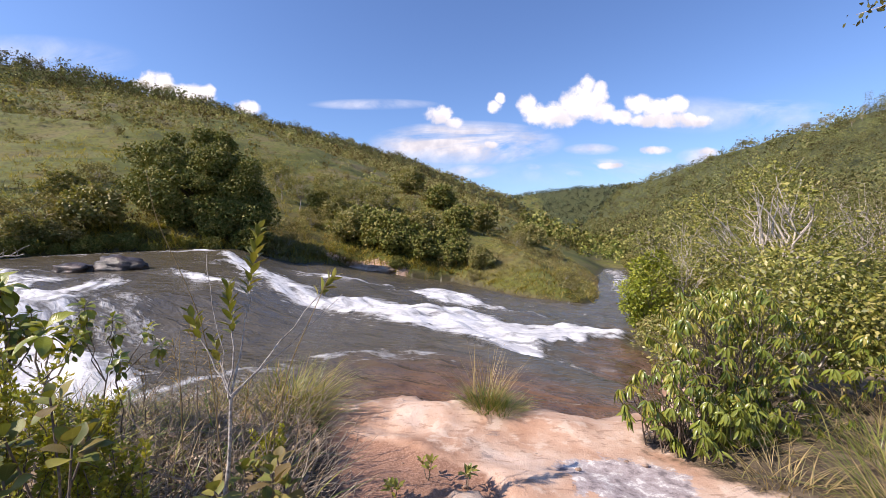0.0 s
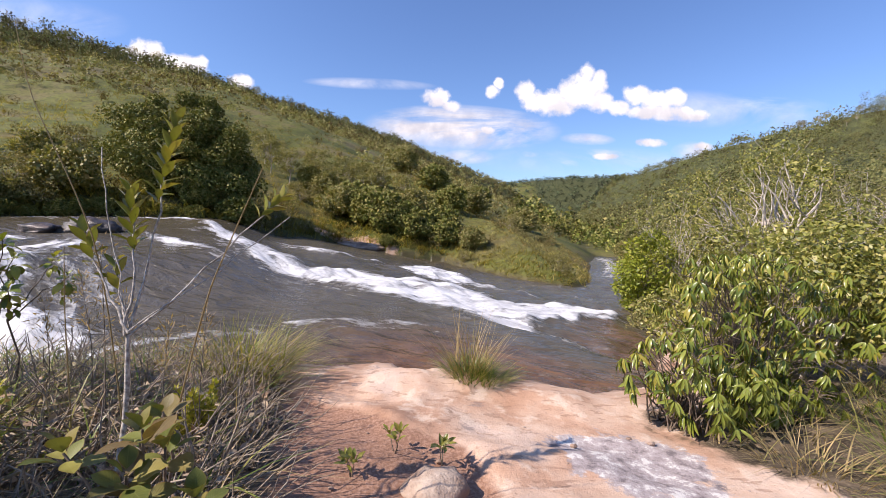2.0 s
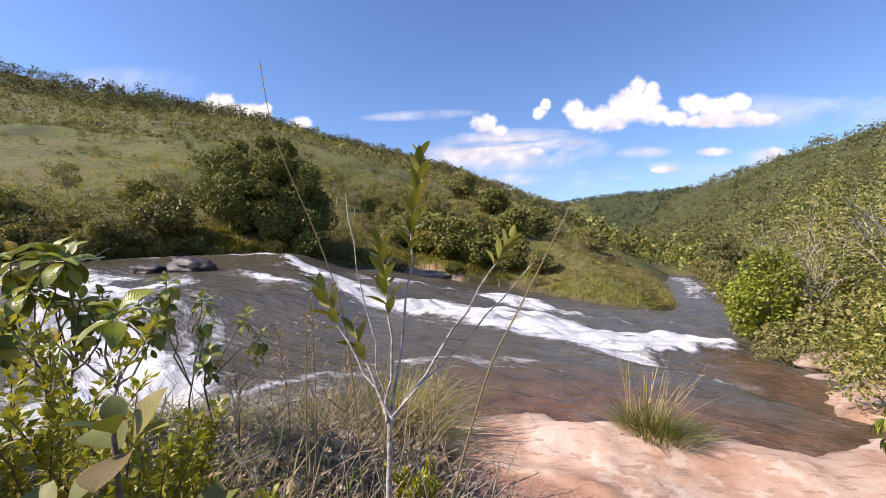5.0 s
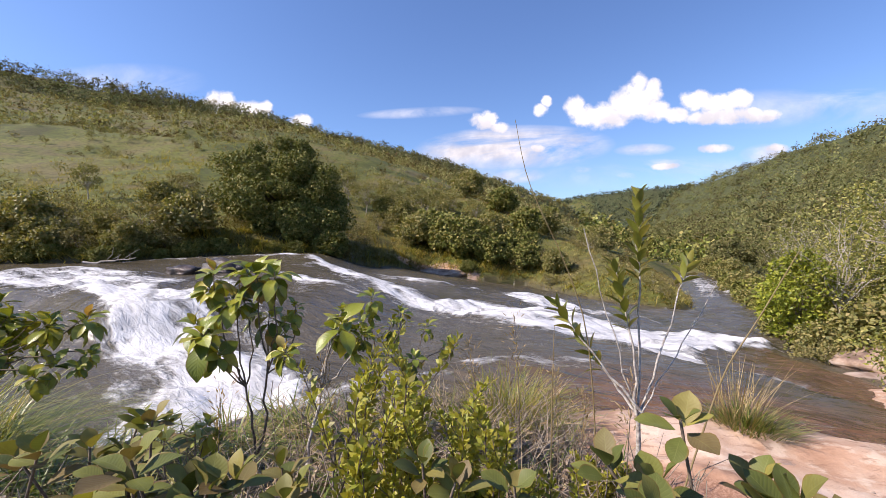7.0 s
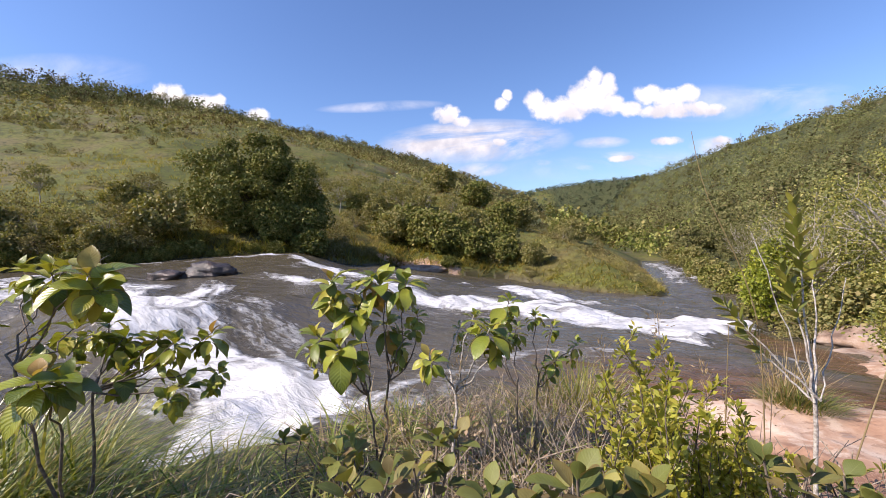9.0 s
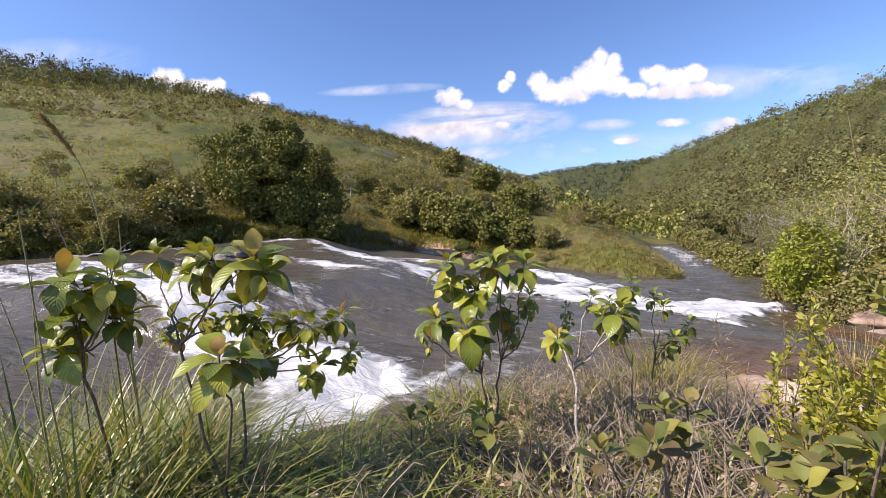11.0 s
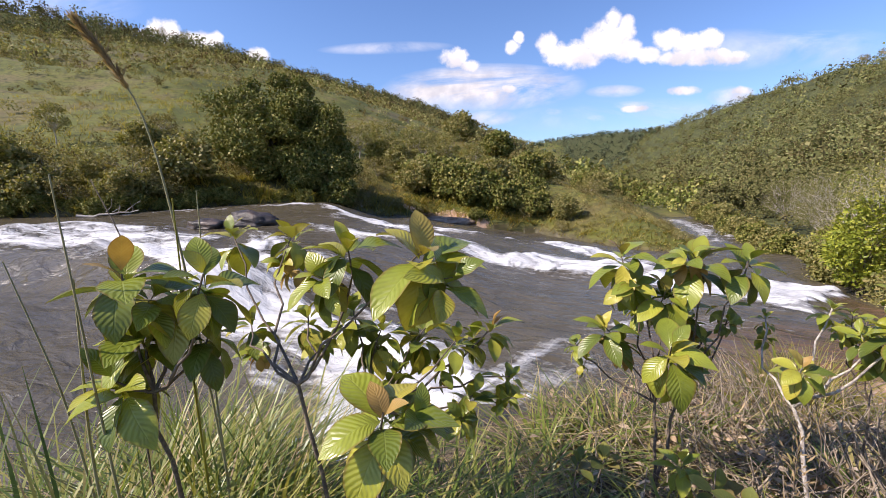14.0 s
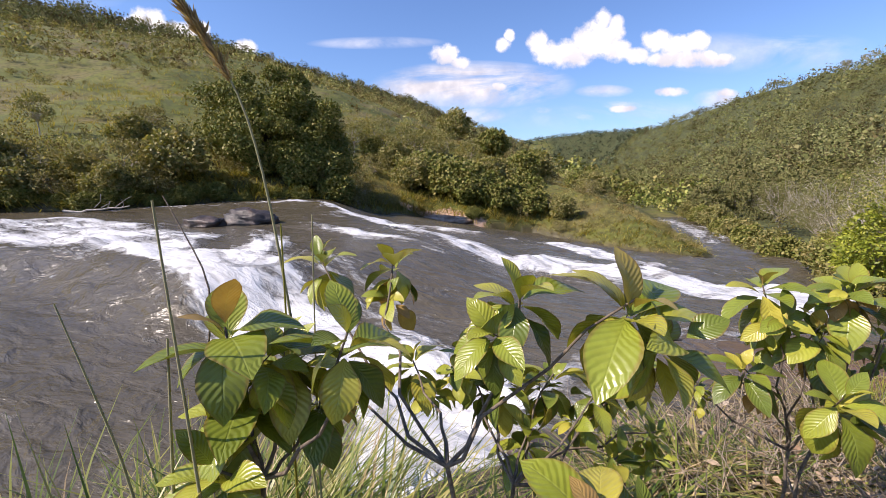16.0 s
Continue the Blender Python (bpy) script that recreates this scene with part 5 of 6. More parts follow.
for x, y, size, k in ((4.6, 9.0, 0.5, 2), (5.0, 9.4, 0.55, 0), (5.8, 9.0, 0.8, 0), (6.6, 9.2, 0.9, 1), (5.4, 8.2, 0.45, 2), (6.8, 7.6, 0.8, 0), (6.2, 11.9, 0.7, 0), (7.2, 13.0, 0.8, 1), (8.4, 15.0, 0.8, 0), (9.8, 18.6, 0.9, 1),
                      (10.8, 20.6, 0.9, 0), (12.0, 23.6, 1.0, 1), (13.2, 26.4, 1.0, 0), (14.6, 29.6, 1.0, 1), (16.4, 33.6, 1.1, 0), (18.2, 38.0, 1.1, 1), (20.2, 43.0, 1.2, 0), (7.6, 6.6, 0.9, 2), (9.0, 7.2, 1.0, 0), (10.4, 6.8, 1.0, 2)):
    again(kinds[k], x, y, r.uniform(0, 360), size, 0.08, "bushes on the near bank")
# boulders of the right bank
for k, (x, y, z, size) in enumerate((((4.6, 7.6, -1.16, (0.95, 0.6, 0.24))), (5.6, 8.3, -0.96, (1.0, 0.7, 0.36)), (3.8, 6.9, -1.08, (0.8, 0.5, 0.20)), (6.6, 9.2, -0.80, (0.9, 0.6, 0.42)))):
    boulder("bank_rock", x, y, z, size, DRY_ROCK, 11 + k, "pinkish weathered boulder on the river bank")

# an overhanging tree whose branch reaches into the sky
branch_tree = thing("tree", 5.13, 3.15, floor_at(5.4, 3.1) - 0.10, "slim tree with a twiggy branch reaching out overhead", "tree")
r = np.random.default_rng(3)
wood = [tube(bough((0, 0, -0.1), (0.1, 0.1, 3.6), 0, 0.03, 8, r), np.linspace(0.07, 0.04, 8), 8), tube(bough((0.1, 0.1, 3.2), (-1.55, 0.35, 3.62), 0.12, 0.05, 8, r), np.linspace(0.03, 0.008, 8), 5)]
tips = []
for k in range(16):
    a = np.array((-0.7 - 0.85 * k / 15, 0.28, 3.60))
    b = a + np.array((-0.35, r.normal(0, 0.25), r.normal(-0.02, 0.22)))
    wood.append(tube(bough(a, b, 0, 0.06, 4, r), np.linspace(0.006, 0.002, 4), 3))
    tips += [a * (1 - s) + b * s for s in (0.5, 0.75, 1.0)]
part("trunk", weld(wood), BARK_GREY, branch_tree)
part("crown", crown(tips, np.full(len(tips), 0.09), 7, 0.06, PAIR, r=r), LEAF_WOOD, branch_tree)


# ---- the drooping glossy bush beside the rock ----
def whorl(centre, axis, count, long, r, open_=0.9, hang=0.5, flat=0.25):
    """Leaves round a shoot's tip. Returns turns, places, lengths."""
    axis = unit(np.asarray(axis, float))
    side = unit(np.cross(axis, (0.3, 0.2, 0.9)))
    other = np.cross(axis, side)
    a = np.arange(count) * 2.4 + r.uniform(0, 6)
    o = open_ * r.uniform(0.65, 1.25, count)
    ways = axis[None] * np.cos(o)[:, None] + (side[None] * np.cos(a)[:, None] + other[None] * np.sin(a)[:, None]) * np.sin(o)[:, None] + np.array([0, 0, -hang]) * r.uniform(0.5, 1.2, count)[:, None]
    ways = unit(ways + r.normal(0, 0.12, (count, 3)))
    ups = unit(axis[None] * 0.8 + np.array([0, 0, flat]) + r.normal(0, 0.15, (count, 3)))
    places = np.asarray(centre)[None] - axis[None] * (r.uniform(0, 0.35, count) * long)[:, None] + ways * 0.012
    return frames(ways, ups), places, long * r.uniform(0.7, 1.15, count)


LANCE = [leaf_form(6, 0.125, 0.22, 0.30, 0.7), leaf_form(6, 0.14, 0.15, 0.45, 0.6), leaf_form(6, 0.115, 0.3, 0.2, 0.7)]
BROAD = [leaf_form(9, 0.30, 0.14, 0.50, 1.35, 0.10), leaf_form(9, 0.33, 0.10, 0.75, 1.45, 0.14), leaf_form(9, 0.27, 0.20, 0.35, 1.3, 0.08)]
SPEAR = [leaf_form(6, 0.21, 0.16, 0.12, 1.1), leaf_form(6, 0.19, 0.22, 0.25, 1.1)]
ROUND = [leaf_form(7, 0.33, 0.10, 0.25, 1.3, 0.05), leaf_form(7, 0.36, 0.14, 0.15, 1.4, 0.08)]


def leaf_meshes(name, forms, mat):
    return [mesh_from(name, v, q, mat, True, uv) for v, q, uv in forms]


def hang_leaves(parent, origin, meshes, turns, places, sizes, r, name="leaf"):
    """One object a leaf, on shared meshes."""
    for t, p, s in zip(turns, places, sizes):
        ob = new(name, meshes[int(r.integers(len(meshes)))])
        ob.parent = parent
        m = Matrix([list(row) for row in t]).to_4x4()
        ob.matrix_basis = Matrix.Translation(Vector(p) - Vector(origin)) @ m @ Matrix.Diagonal((s * r.uniform(0.85, 1.15), s, s, 1))


def droop_bush(x, y, lobes, sprays, loose, seed, label):
    r = np.random.default_rng(seed)
    z = floor_at(x, y)
    root = thing("bush", x, y, z, label, "bush")
    meshes = leaf_meshes("leaf", LANCE, LEAF_DROOP)
    wood, sets = [], []
    for k in range(sprays):
        lx, ly, lz, lw, ld, lh = lobes[k % len(lobes)]
        d = unit(r.normal(size=3) + np.array([0, -0.25, 0.3]))
        f = r.uniform(0.45, 1.0) ** 0.4
        c = np.array([lx + d[0] * lw * f, ly + d[1] * ld * f, max(0.12, lz + d[2] * lh * f)])
        start = np.array([lx * 0.35 + r.normal(0, 0.08), ly * 0.35 + r.normal(0, 0.08), 0.0])
        if k % 2 == 0:
            wood.append(tube(bough(start, c, 0.18, 0.06, 7, r), np.linspace(0.006, 0.002, 7), 4))
        axis = unit(d * 0.8 + np.array([0, 0, 0.35]) + r.normal(0, 0.2, 3))
        sets.append((c[1], whorl(c, axis, int(r.integers(8, 13)), 0.088, r, 1.2, 1.8)))
    part("stem", weld(wood), BARK_TWIG, root)
    sets.sort(key=lambda s: s[0])
    n, rest = 0, []
    for _, (t, p, s) in sets:
        if n < loose:
            hang_leaves(root, (0, 0, 0), meshes, t, p, s, r)
            n += len(p)
        else:
            rest.append(strew(LANCE[int(r.integers(3))], t, p, s))
    if rest:
        part("foliage", weld(rest), LEAF_DROOP, root, kind="stuff")
    return root


droop_bush(2.75, 4.15, [(0.0, 0.0, 0.75, 0.75, 0.6, 0.55), (0.45, -0.2, 0.65, 0.6, 0.55, 0.5), (-0.55, -0.25, 0.85, 0.45, 0.4, 0.38), (0.2, 0.3, 0.95, 0.8, 0.5, 0.35), (0.0, -0.35, 0.35, 0.8, 0.35, 0.25), (-0.3, -0.45, 0.25, 0.5, 0.25, 0.2)], 330, 300, 81,
           "glossy green bush with long drooping leaves beside the rock")
droop_bush(1.78, 3.5, [(0, 0, 0.36, 0.42, 0.32, 0.30), (0.15, -0.1, 0.28, 0.40, 0.30, 0.22)], 130, 300, 82, "low glossy bush with drooping leaves hanging over the rock")
for x, y, size, seed in ((3.9, 4.9, 1.15, 83), (4.6, 3.9, 1.0, 84), (3.6, 5.6, 0.8, 85)):
    b = make_tree("bush", 1.5 * size, 1.9, LEAF_YELLOW, BARK_GREY, 70, 130, 0.055, "leafy green bush behind the drooping one", "bush", seed, 0.03, [(0, 0, 0.55, 0.42, 0.42)], 0.1, CHIP, 20, 0.4, 0.4)
    put(b, x, y)


# ---- near bank: shrubs with ribbed leaves, sapling, seedlings, herbs, grass ----
RIB, RUST = leaf_meshes("leaf", BROAD, LEAF_RIB), leaf_meshes("leaf", BROAD, LEAF_RUST)


def rib_shrub(base, forks, heads, label, seed, stem=0.0085, wood_mat=BARK_TWIG):
    """heads: x, y, z, leaf length, fork that it grows from, rust (0: none, 1: young leaves, 2: old leaves). Each head: young upright leaves, a spreading whorl, a skirt of drooping ones."""
    r = np.random.default_rng(seed)
    z = floor_at(*base)
    o = np.array([base[0], base[1], z])
    root = thing("shrub", *o, label, "shrub")
    wood = []
    for f in forks:
        wood.append(tube(bough((0, 0, -0.05), np.array(f) - o, 0.0, 0.04, 8, r), np.linspace(stem, stem * 0.65, 8), 7))
    for x, y, zz, long, f, rust in heads:
        tip, start = np.array([x, y, zz]) - o, np.array(forks[f]) - o
        wood.append(tube(bough(start, tip, -0.06, 0.06, 7, r), np.linspace(stem * 0.62, stem * 0.3, 7), 6))
        axis = unit(unit(tip - start) * np.array([0.5, 0.5, 0.6]) + np.array([0, -0.12, 0.75]))
        crowns = [(tip, axis, 1.0)]
        if r.uniform() < 0.8:
            d = unit(r.normal(size=3) * np.array([1, 1, 0.3]))
            c = tip - axis * 0.07 + d * long * 0.7
            wood.append(tube(bough(tip - axis * 0.12, c, 0, 0.05, 4, r), np.linspace(stem * 0.25, stem * 0.15, 4), 4))
            crowns.append((c, unit(axis + d * 0.9), 0.72))
        for c, way, f in crowns:
            t, p, s = whorl(c, way, 2 if f == 1 else 1, long * 0.70 * f, r, 0.32, 0.0)
            hang_leaves(root, (0, 0, 0), RUST if rust == 1 and f == 1 else RIB, t, p, s, r)
            t, p, s = whorl(c - way * 0.010, way, 5, long * f, r, 0.95, 0.15)
            hang_leaves(root, (0, 0, 0), RIB, t, p, s, r)
            t, p, s = whorl(c - way * 0.022, way, 5 if f == 1 else 3, long * f * 1.08, r, 1.35, 0.9)
            hang_leaves(root, (0, 0, 0), RUST if rust == 2 and f < 1 else RIB, t, p, s, r)
            t, p, s = whorl(c - way * 0.035, way, 2, long * f, r, 1.5, 1.9)
            hang_leaves(root, (0, 0, 0), RUST if rust == 2 else RIB, t, p, s, r)
    part("stem", weld(wood), wood_mat, root)
    return root


rib_shrub((-2.88, 2.98), [(-2.92, 2.98, 0.55), (-2.80, 3.0, 0.62)],
          [(-3.10, 2.99, 1.22, 0.140, 0, 1), (-2.82, 2.94, 1.22, 0.140, 1, 2), (-2.66, 2.86, 1.22, 0.115, 1, 0), (-3.18, 2.93, 0.93, 0.120, 0, 2), (-3.00, 2.73, 0.92, 0.140, 0, 0), (-2.80, 3.05, 0.97, 0.115, 1, 2), (-2.94, 2.92, 1.08, 0.115, 0, 1),
           (-2.72, 3.00, 0.84, 0.070, 1, 0), (-2.62, 3.00, 1.02, 0.075, 1, 0), (-2.98, 3.08, 1.05, 0.10, 0, 0), (-3.26, 3.06, 0.80, 0.055, 0, 0)],
          "shrub with ribbed yellow-green leaves in whorls, some rust coloured", 1)
rib_shrub((-2.58, 2.72), [(-2.42, 2.86, 0.60)],
          [(-2.54, 2.70, 0.85, 0.095, 0, 1), (-2.23, 2.68, 1.00, 0.120, 0, 0), (-2.30, 2.88, 1.02, 0.060, 0, 0), (-2.38, 3.12, 0.90, 0.050, 0, 0), (-2.16, 2.80, 0.92, 0.075, 0, 0)],
          "pale-stemmed forked shrub with few ribbed leaves", 3, 0.0105, BARK_PALE)
rib_shrub((-4.12, 2.42), [(-4.26, 2.34, 0.98), (-4.08, 2.50, 0.80), (-4.02, 2.28, 0.72)],
          [(-4.66, 2.79, 1.37, 0.110, 0, 0), (-4.43, 2.80, 1.36, 0.110, 0, 2), (-4.10, 2.37, 1.38, 0.120, 0, 0), (-3.88, 2.31, 1.38, 0.155, 0, 1), (-4.66, 2.86, 0.98, 0.100, 0, 2), (-4.37, 2.74, 1.05, 0.105, 0, 0),
           (-4.20, 2.76, 1.07, 0.095, 1, 0), (-4.08, 2.72, 1.02, 0.110, 1, 0), (-3.92, 2.74, 1.00, 0.105, 1, 0), (-3.80, 2.68, 0.98, 0.090, 1, 0), (-3.66, 2.76, 1.00, 0.095, 1, 1), (-3.98, 2.16, 1.00, 0.145, 2, 1), (-3.74, 2.64, 0.78, 0.105, 1, 0),
           (-4.02, 2.62, 0.88, 0.100, 1, 0), (-3.60, 2.70, 0.82, 0.075, 1, 0)],
          "leafy shrub with ribbed green leaves above the white water", 2)
rib_shrub((-4.62, 2.42), [(-4.66, 2.30, 0.98)],
          [(-4.72, 2.32, 1.32, 0.150, 0, 1), (-4.72, 2.35, 1.14, 0.145, 0, 0), (-4.45, 2.26, 1.33, 0.125, 0, 0), (-4.62, 2.40, 1.22, 0.130, 0, 0), (-4.56, 2.44, 1.12, 0.105, 0, 0), (-4.74, 2.26, 1.04, 0.130, 0, 0)],
          "shrub with large ribbed leaves among tall grass", 4)
rib_shrub((-2.98, 2.66), [(-2.96, 2.67, 0.38)], [(-2.95, 2.69, 0.47, 0.085, 0, 0)], "single bright green shoot with ribbed leaves in the grass", 5, 0.004)
rib_shrub((-2.05, 2.85), [(-1.98, 2.85, 0.62), (-2.08, 2.90, 0.60)],
          [(-1.98, 2.85, 1.02, 0.058, 0, 0), (-2.12, 2.82, 1.10, 0.062, 1, 0), (-1.86, 2.98, 0.92, 0.055, 0, 0), (-2.06, 2.98, 0.92, 0.055, 1, 0), (-1.90, 2.78, 0.80, 0.06, 0, 0), (-1.74, 2.92, 0.84, 0.05, 0, 0), (-2.2, 2.9, 0.98, 0.06, 1, 0)],
          "thin shrub with small green leaves at its shoot tips", 6, 0.006)

# ---- sapling ----
r = np.random.default_rng(91)
o = np.array([-1.03, 2.22, floor_at(-1.03, 2.22)])
sapling = thing("sapling", *o, "slender pale-stemmed sapling with upright leaves at its tips", "sapling")
spear = leaf_meshes("leaf", SPEAR, LEAF_SPEAR)
fork = np.array([-1.00, 2.30, 0.75]) - o
wood = [tube(bough((0, 0, -0.05), fork, 0, 0.02, 8, r), np.linspace(0.0115, 0.0075, 8), 8)]
for tip, leafy, count in (((-0.93, 2.50, 1.55), 0.34, 32), ((-1.05, 2.40, 1.27), 0.24, 22), ((-0.62, 2.76, 1.27), 0.15, 14), ((-1.26, 2.44, 1.12), 0.16, 12), ((-0.55, 2.66, 1.18), 0.05, 0), ((-1.16, 2.46, 0.98), 0.14, 8), ((-1.16, 2.42, 1.42), 0.05, 0)):
    tip = np.array(tip) - o
    line = bough(fork + r.normal(0, 0.01, 3), tip, -0.02, 0.018, 10, r)
    part("branch", tube(line, np.linspace(0.0055 if count else 0.003, 0.0018, 10), 6), BARK_PALE, sapling)
    way = unit(line[-1] - line[-4])
    for k in range(count):
        s = k / max(1, count - 1)
        c = tip - way * leafy * (1 - s)
        a = 2.4 * k
        side = unit(np.cross(way, (0.2, 0.9, 0.1)))
        out_ = side * math.cos(a) + np.cross(way, side) * math.sin(a)
        lean = 0.95 - 0.55 * s
        w = unit(way * math.cos(lean) + out_ * math.sin(lean) + r.normal(0, 0.08, 3))
        hang_leaves(sapling, (0, 0, 0), spear, frames(w[None], (way * 0.8 - out_ * 0.4)[None]), [c], [0.070 * (0.75 + 0.45 * math.sin(math.pi * (0.2 + 0.7 * s)))], r)
part("stem", weld(wood), BARK_PALE, sapling)


# ---- broad-leaved seedlings ----
round_leaf = leaf_meshes("leaf", ROUND, LEAF_ROUND)


def seedling(x, y, top, heads, long, seed, label="low plant with rounded green leaves"):
    r = np.random.default_rng(seed)
    z = floor_at(x, y)
    root = thing("seedling", x, y, z, label, "plant", "broad-leaved seedlings")
    wood = []
    for k in range(heads):
        wide = 0.05 + 0.004 * heads
        tip = np.array([r.normal(0, wide), r.normal(0, wide * 0.8), (top - z) * r.uniform(0.80, 1.02)])
        part("stem", tube(bough((r.normal(0, 0.02), r.normal(0, 0.02), -0.03), tip, 0, 0.05, 6, r), np.linspace(0.006, 0.003, 6), 5), BARK_TWIG, root)
        axis = unit(np.array([r.normal(0, 0.2), -0.1 + r.normal(0, 0.2), 1.0]))
        for count, open_, hang, f in ((3, 0.5, 0.0, 0.8), (5, 1.15, 0.1, 1.0)):
            t, p, s = whorl(tip - axis * (0.02 if f == 1 else 0), axis, count, long * f, r, open_, hang, 0.6)
            hang_leaves(root, (0, 0, 0), round_leaf, t, p, s, r)
    return root


for k, (x, y, top, heads, long) in enumerate(((-1.20, 1.48, 1.06, 10, 0.070), (-2.17, 1.48, 1.03, 5, 0.075), (-2.30, 1.48, 1.02, 4, 0.075), (-1.74, 1.60, 0.90, 3, 0.065), (-1.52, 1.62, 0.86, 3, 0.065), (-0.60, 1.79, 0.68, 7, 0.075),
                                              (-2.45, 1.75, 0.92, 3, 0.06), (-2.95, 2.45, 0.55, 2, 0.08), (-2.0, 1.75, 0.88, 3, 0.065), (-2.55, 1.62, 0.95, 3, 0.07), (-0.86, 2.35, 0.45, 2, 0.07), (-3.25, 2.75, 0.5, 2, 0.07))):
    seedling(x, y, top, heads, long, 200 + k)


# ---- yellow-green herbs: many small leaves on thin stems ----
def herb(x, y, top, wide, stems, seed, label="feathery yellow-green herb with tiny leaves"):
    r = np.random.default_rng(seed)
    z = floor_at(x, y)
    root = thing("herb", x, y, z, label, "herb", "yellow-green herbs")
    wood, leaves = [], []
    for k in range(stems):
        tip = np.array([r.normal(0, wide * 0.5), r.normal(0, wide * 0.4), (top - z) * r.uniform(0.6, 1.05)])
        line = bough((r.normal(0, 0.05), r.normal(0, 0.05), -0.03), tip, 0.02, 0.05, 8, r)
        wood.append(tube(line, np.linspace(0.004, 0.0015, 8), 4))
        n = 150
        s = r.uniform(0.35, 1.0, n)
        p = np.stack([np.interp(s, np.linspace(0, 1, 8), line[:, i]) for i in range(3)], -1)
        way = unit(r.normal(size=(n, 3)) * np.array([0.8, 0.8, 0.5]) + np.array([0, 0, 0.9]))
        p = p + way * 0.010
        leaves.append(strew(CHIP, frames(way, unit(r.normal(0, 0.6, (n, 3)) + np.array([0, -0.3, 0.7]))), p, r.uniform(0.018, 0.034, n)))
    part("stem", weld(wood), BARK_TWIG, root, kind="stuff")
    part("foliage", weld(leaves), LEAF_HERB, root, kind="stuff")
    return root


for k, (x, y, top, wide, stems) in enumerate(((-1.78, 1.98, 1.10, 0.22, 15), (-1.86, 1.80, 1.10, 0.12, 8), (-1.58, 1.95, 0.90, 0.22, 12), (-1.62, 2.20, 0.82, 0.22, 11), (-1.40, 2.05, 0.70, 0.20, 9), (-1.05, 2.75, 0.40, 0.16, 8))):
    herb(x, y, top, wide, stems, 300 + k)

# ---- grass ----
def tussock(x, y, count, tall, spread_, wide, bend, mat, label, seed, tilt=(0, 0), dry=0, lean=0.45):
    r = np.random.default_rng(seed)
    z = floor_at(x, y)
    root = thing("grass_clump", x, y, z, label, "grass")
    v, q, uv = tuft(x, y, count, tall, spread_, wide, bend, None, lean, r, tilt)
    part("blade_tuft", (v - np.array([x, y, z]), q, uv), mat, root, kind="stuff")
    if dry:
        v, q, uv = tuft(x, y, dry, tall * 0.8, spread_ * 1.1, wide * 0.8, bend * 1.1, None, lean * 1.3, r, tilt)
        part("dry_tuft", (v - np.array([x, y, z]), q, uv), BLADE_GREY, root, "withered grey-brown blades", kind="stuff")
    return root


tussock(0.40, 4.20, 120, 0.62, 0.15, 0.0036, 0.12, BLADE_DRY, "straw-yellow grass tuft growing on the rock edge", 401, (0, 0), 0, 0.42)
tussock(0.48, 4.16, 520, 0.26, 0.25, 0.0048, 0.35, BLADE_LUSH, "short green grass tuft on the rock edge", 402, (0.1, 0), 110, 0.7)
tussock(-1.35, 4.00, 520, 0.55, 0.34, 0.0042, 0.45, BLADE_GREEN, "green grass clump at the edge of the bank", 403, (0.15, 0), 160, 0.6)
tussock(-1.72, 3.70, 120, 0.50, 0.30, 0.006, 0.55, BLADE_GREEN, "mixed green and dry grass clump", 404, (0, 0), 260, 0.8)
for k, (x, y, count, tall) in enumerate(((-5.00, 2.75, 300, 0.85), (-4.95, 3.05, 230, 0.70), (-5.35, 2.95, 260, 0.80), (-5.05, 2.45, 230, 0.90), (-5.70, 2.60, 240, 0.85), (-3.30, 3.40, 110, 0.50), (-2.85, 3.60, 110, 0.45), (-2.45, 3.45, 90, 0.45), (-4.75, 2.45, 160, 0.95), (-4.45, 2.15, 150, 0.80), (-4.15, 2.20, 130, 0.70), (-3.55, 2.35, 60, 0.50), (-3.05, 2.30, 55, 0.45), (-2.60, 2.20, 55, 0.45), (-3.30, 2.05, 40, 0.45), (-2.15, 2.75, 60, 0.45), (-3.85, 3.05, 50, 0.5), (-4.20, 2.72, 130, 0.62), (-3.92, 2.58, 110, 0.56), (-3.68, 2.72, 90, 0.50))):
    tussock(x, y, count, tall, 0.26, 0.0078, 0.85, BLADE_LUSH, "long bent green grass clump on the bank", 410 + k, (0, 0), 40, 0.75)
for k, (x, y, tall) in enumerate(((2.55, 2.55, 0.60), (2.95, 2.75, 0.65), (2.35, 2.25, 0.45), (3.25, 2.35, 0.60), (2.75, 2.15, 0.55), (3.5, 2.9, 0.75), (3.1, 3.2, 0.6), (2.2, 2.9, 0.35))):
    tussock(x, y, 130, tall * 0.9, 0.26, 0.0034, 0.5, BLADE_DRY if k % 3 else BLADE_LUSH, "dry golden grass clump beside the rock", 430 + k, (0, 0), 0, 0.7)

for k, (x, y, tall) in enumerate(((-4.92, 2.22, 1.05), (-4.70, 2.02, 0.95), (-5.12, 2.38, 1.15), (-4.45, 2.00, 0.80), (-5.30, 2.20, 1.10), (-4.85, 1.92, 0.85), (-4.88, 2.76, 1.10), (-4.66, 2.66, 1.05), (-4.98, 2.94, 1.05), (-4.52, 2.84, 0.90), (-5.15, 2.80, 1.05))):
    tussock(x, y, 46, tall, 0.13, 0.0085, 0.28, BLADE_LUSH, "tall upright green grass clump with some straw blades", 450 + k, (0.05, 0), 16, 0.30)

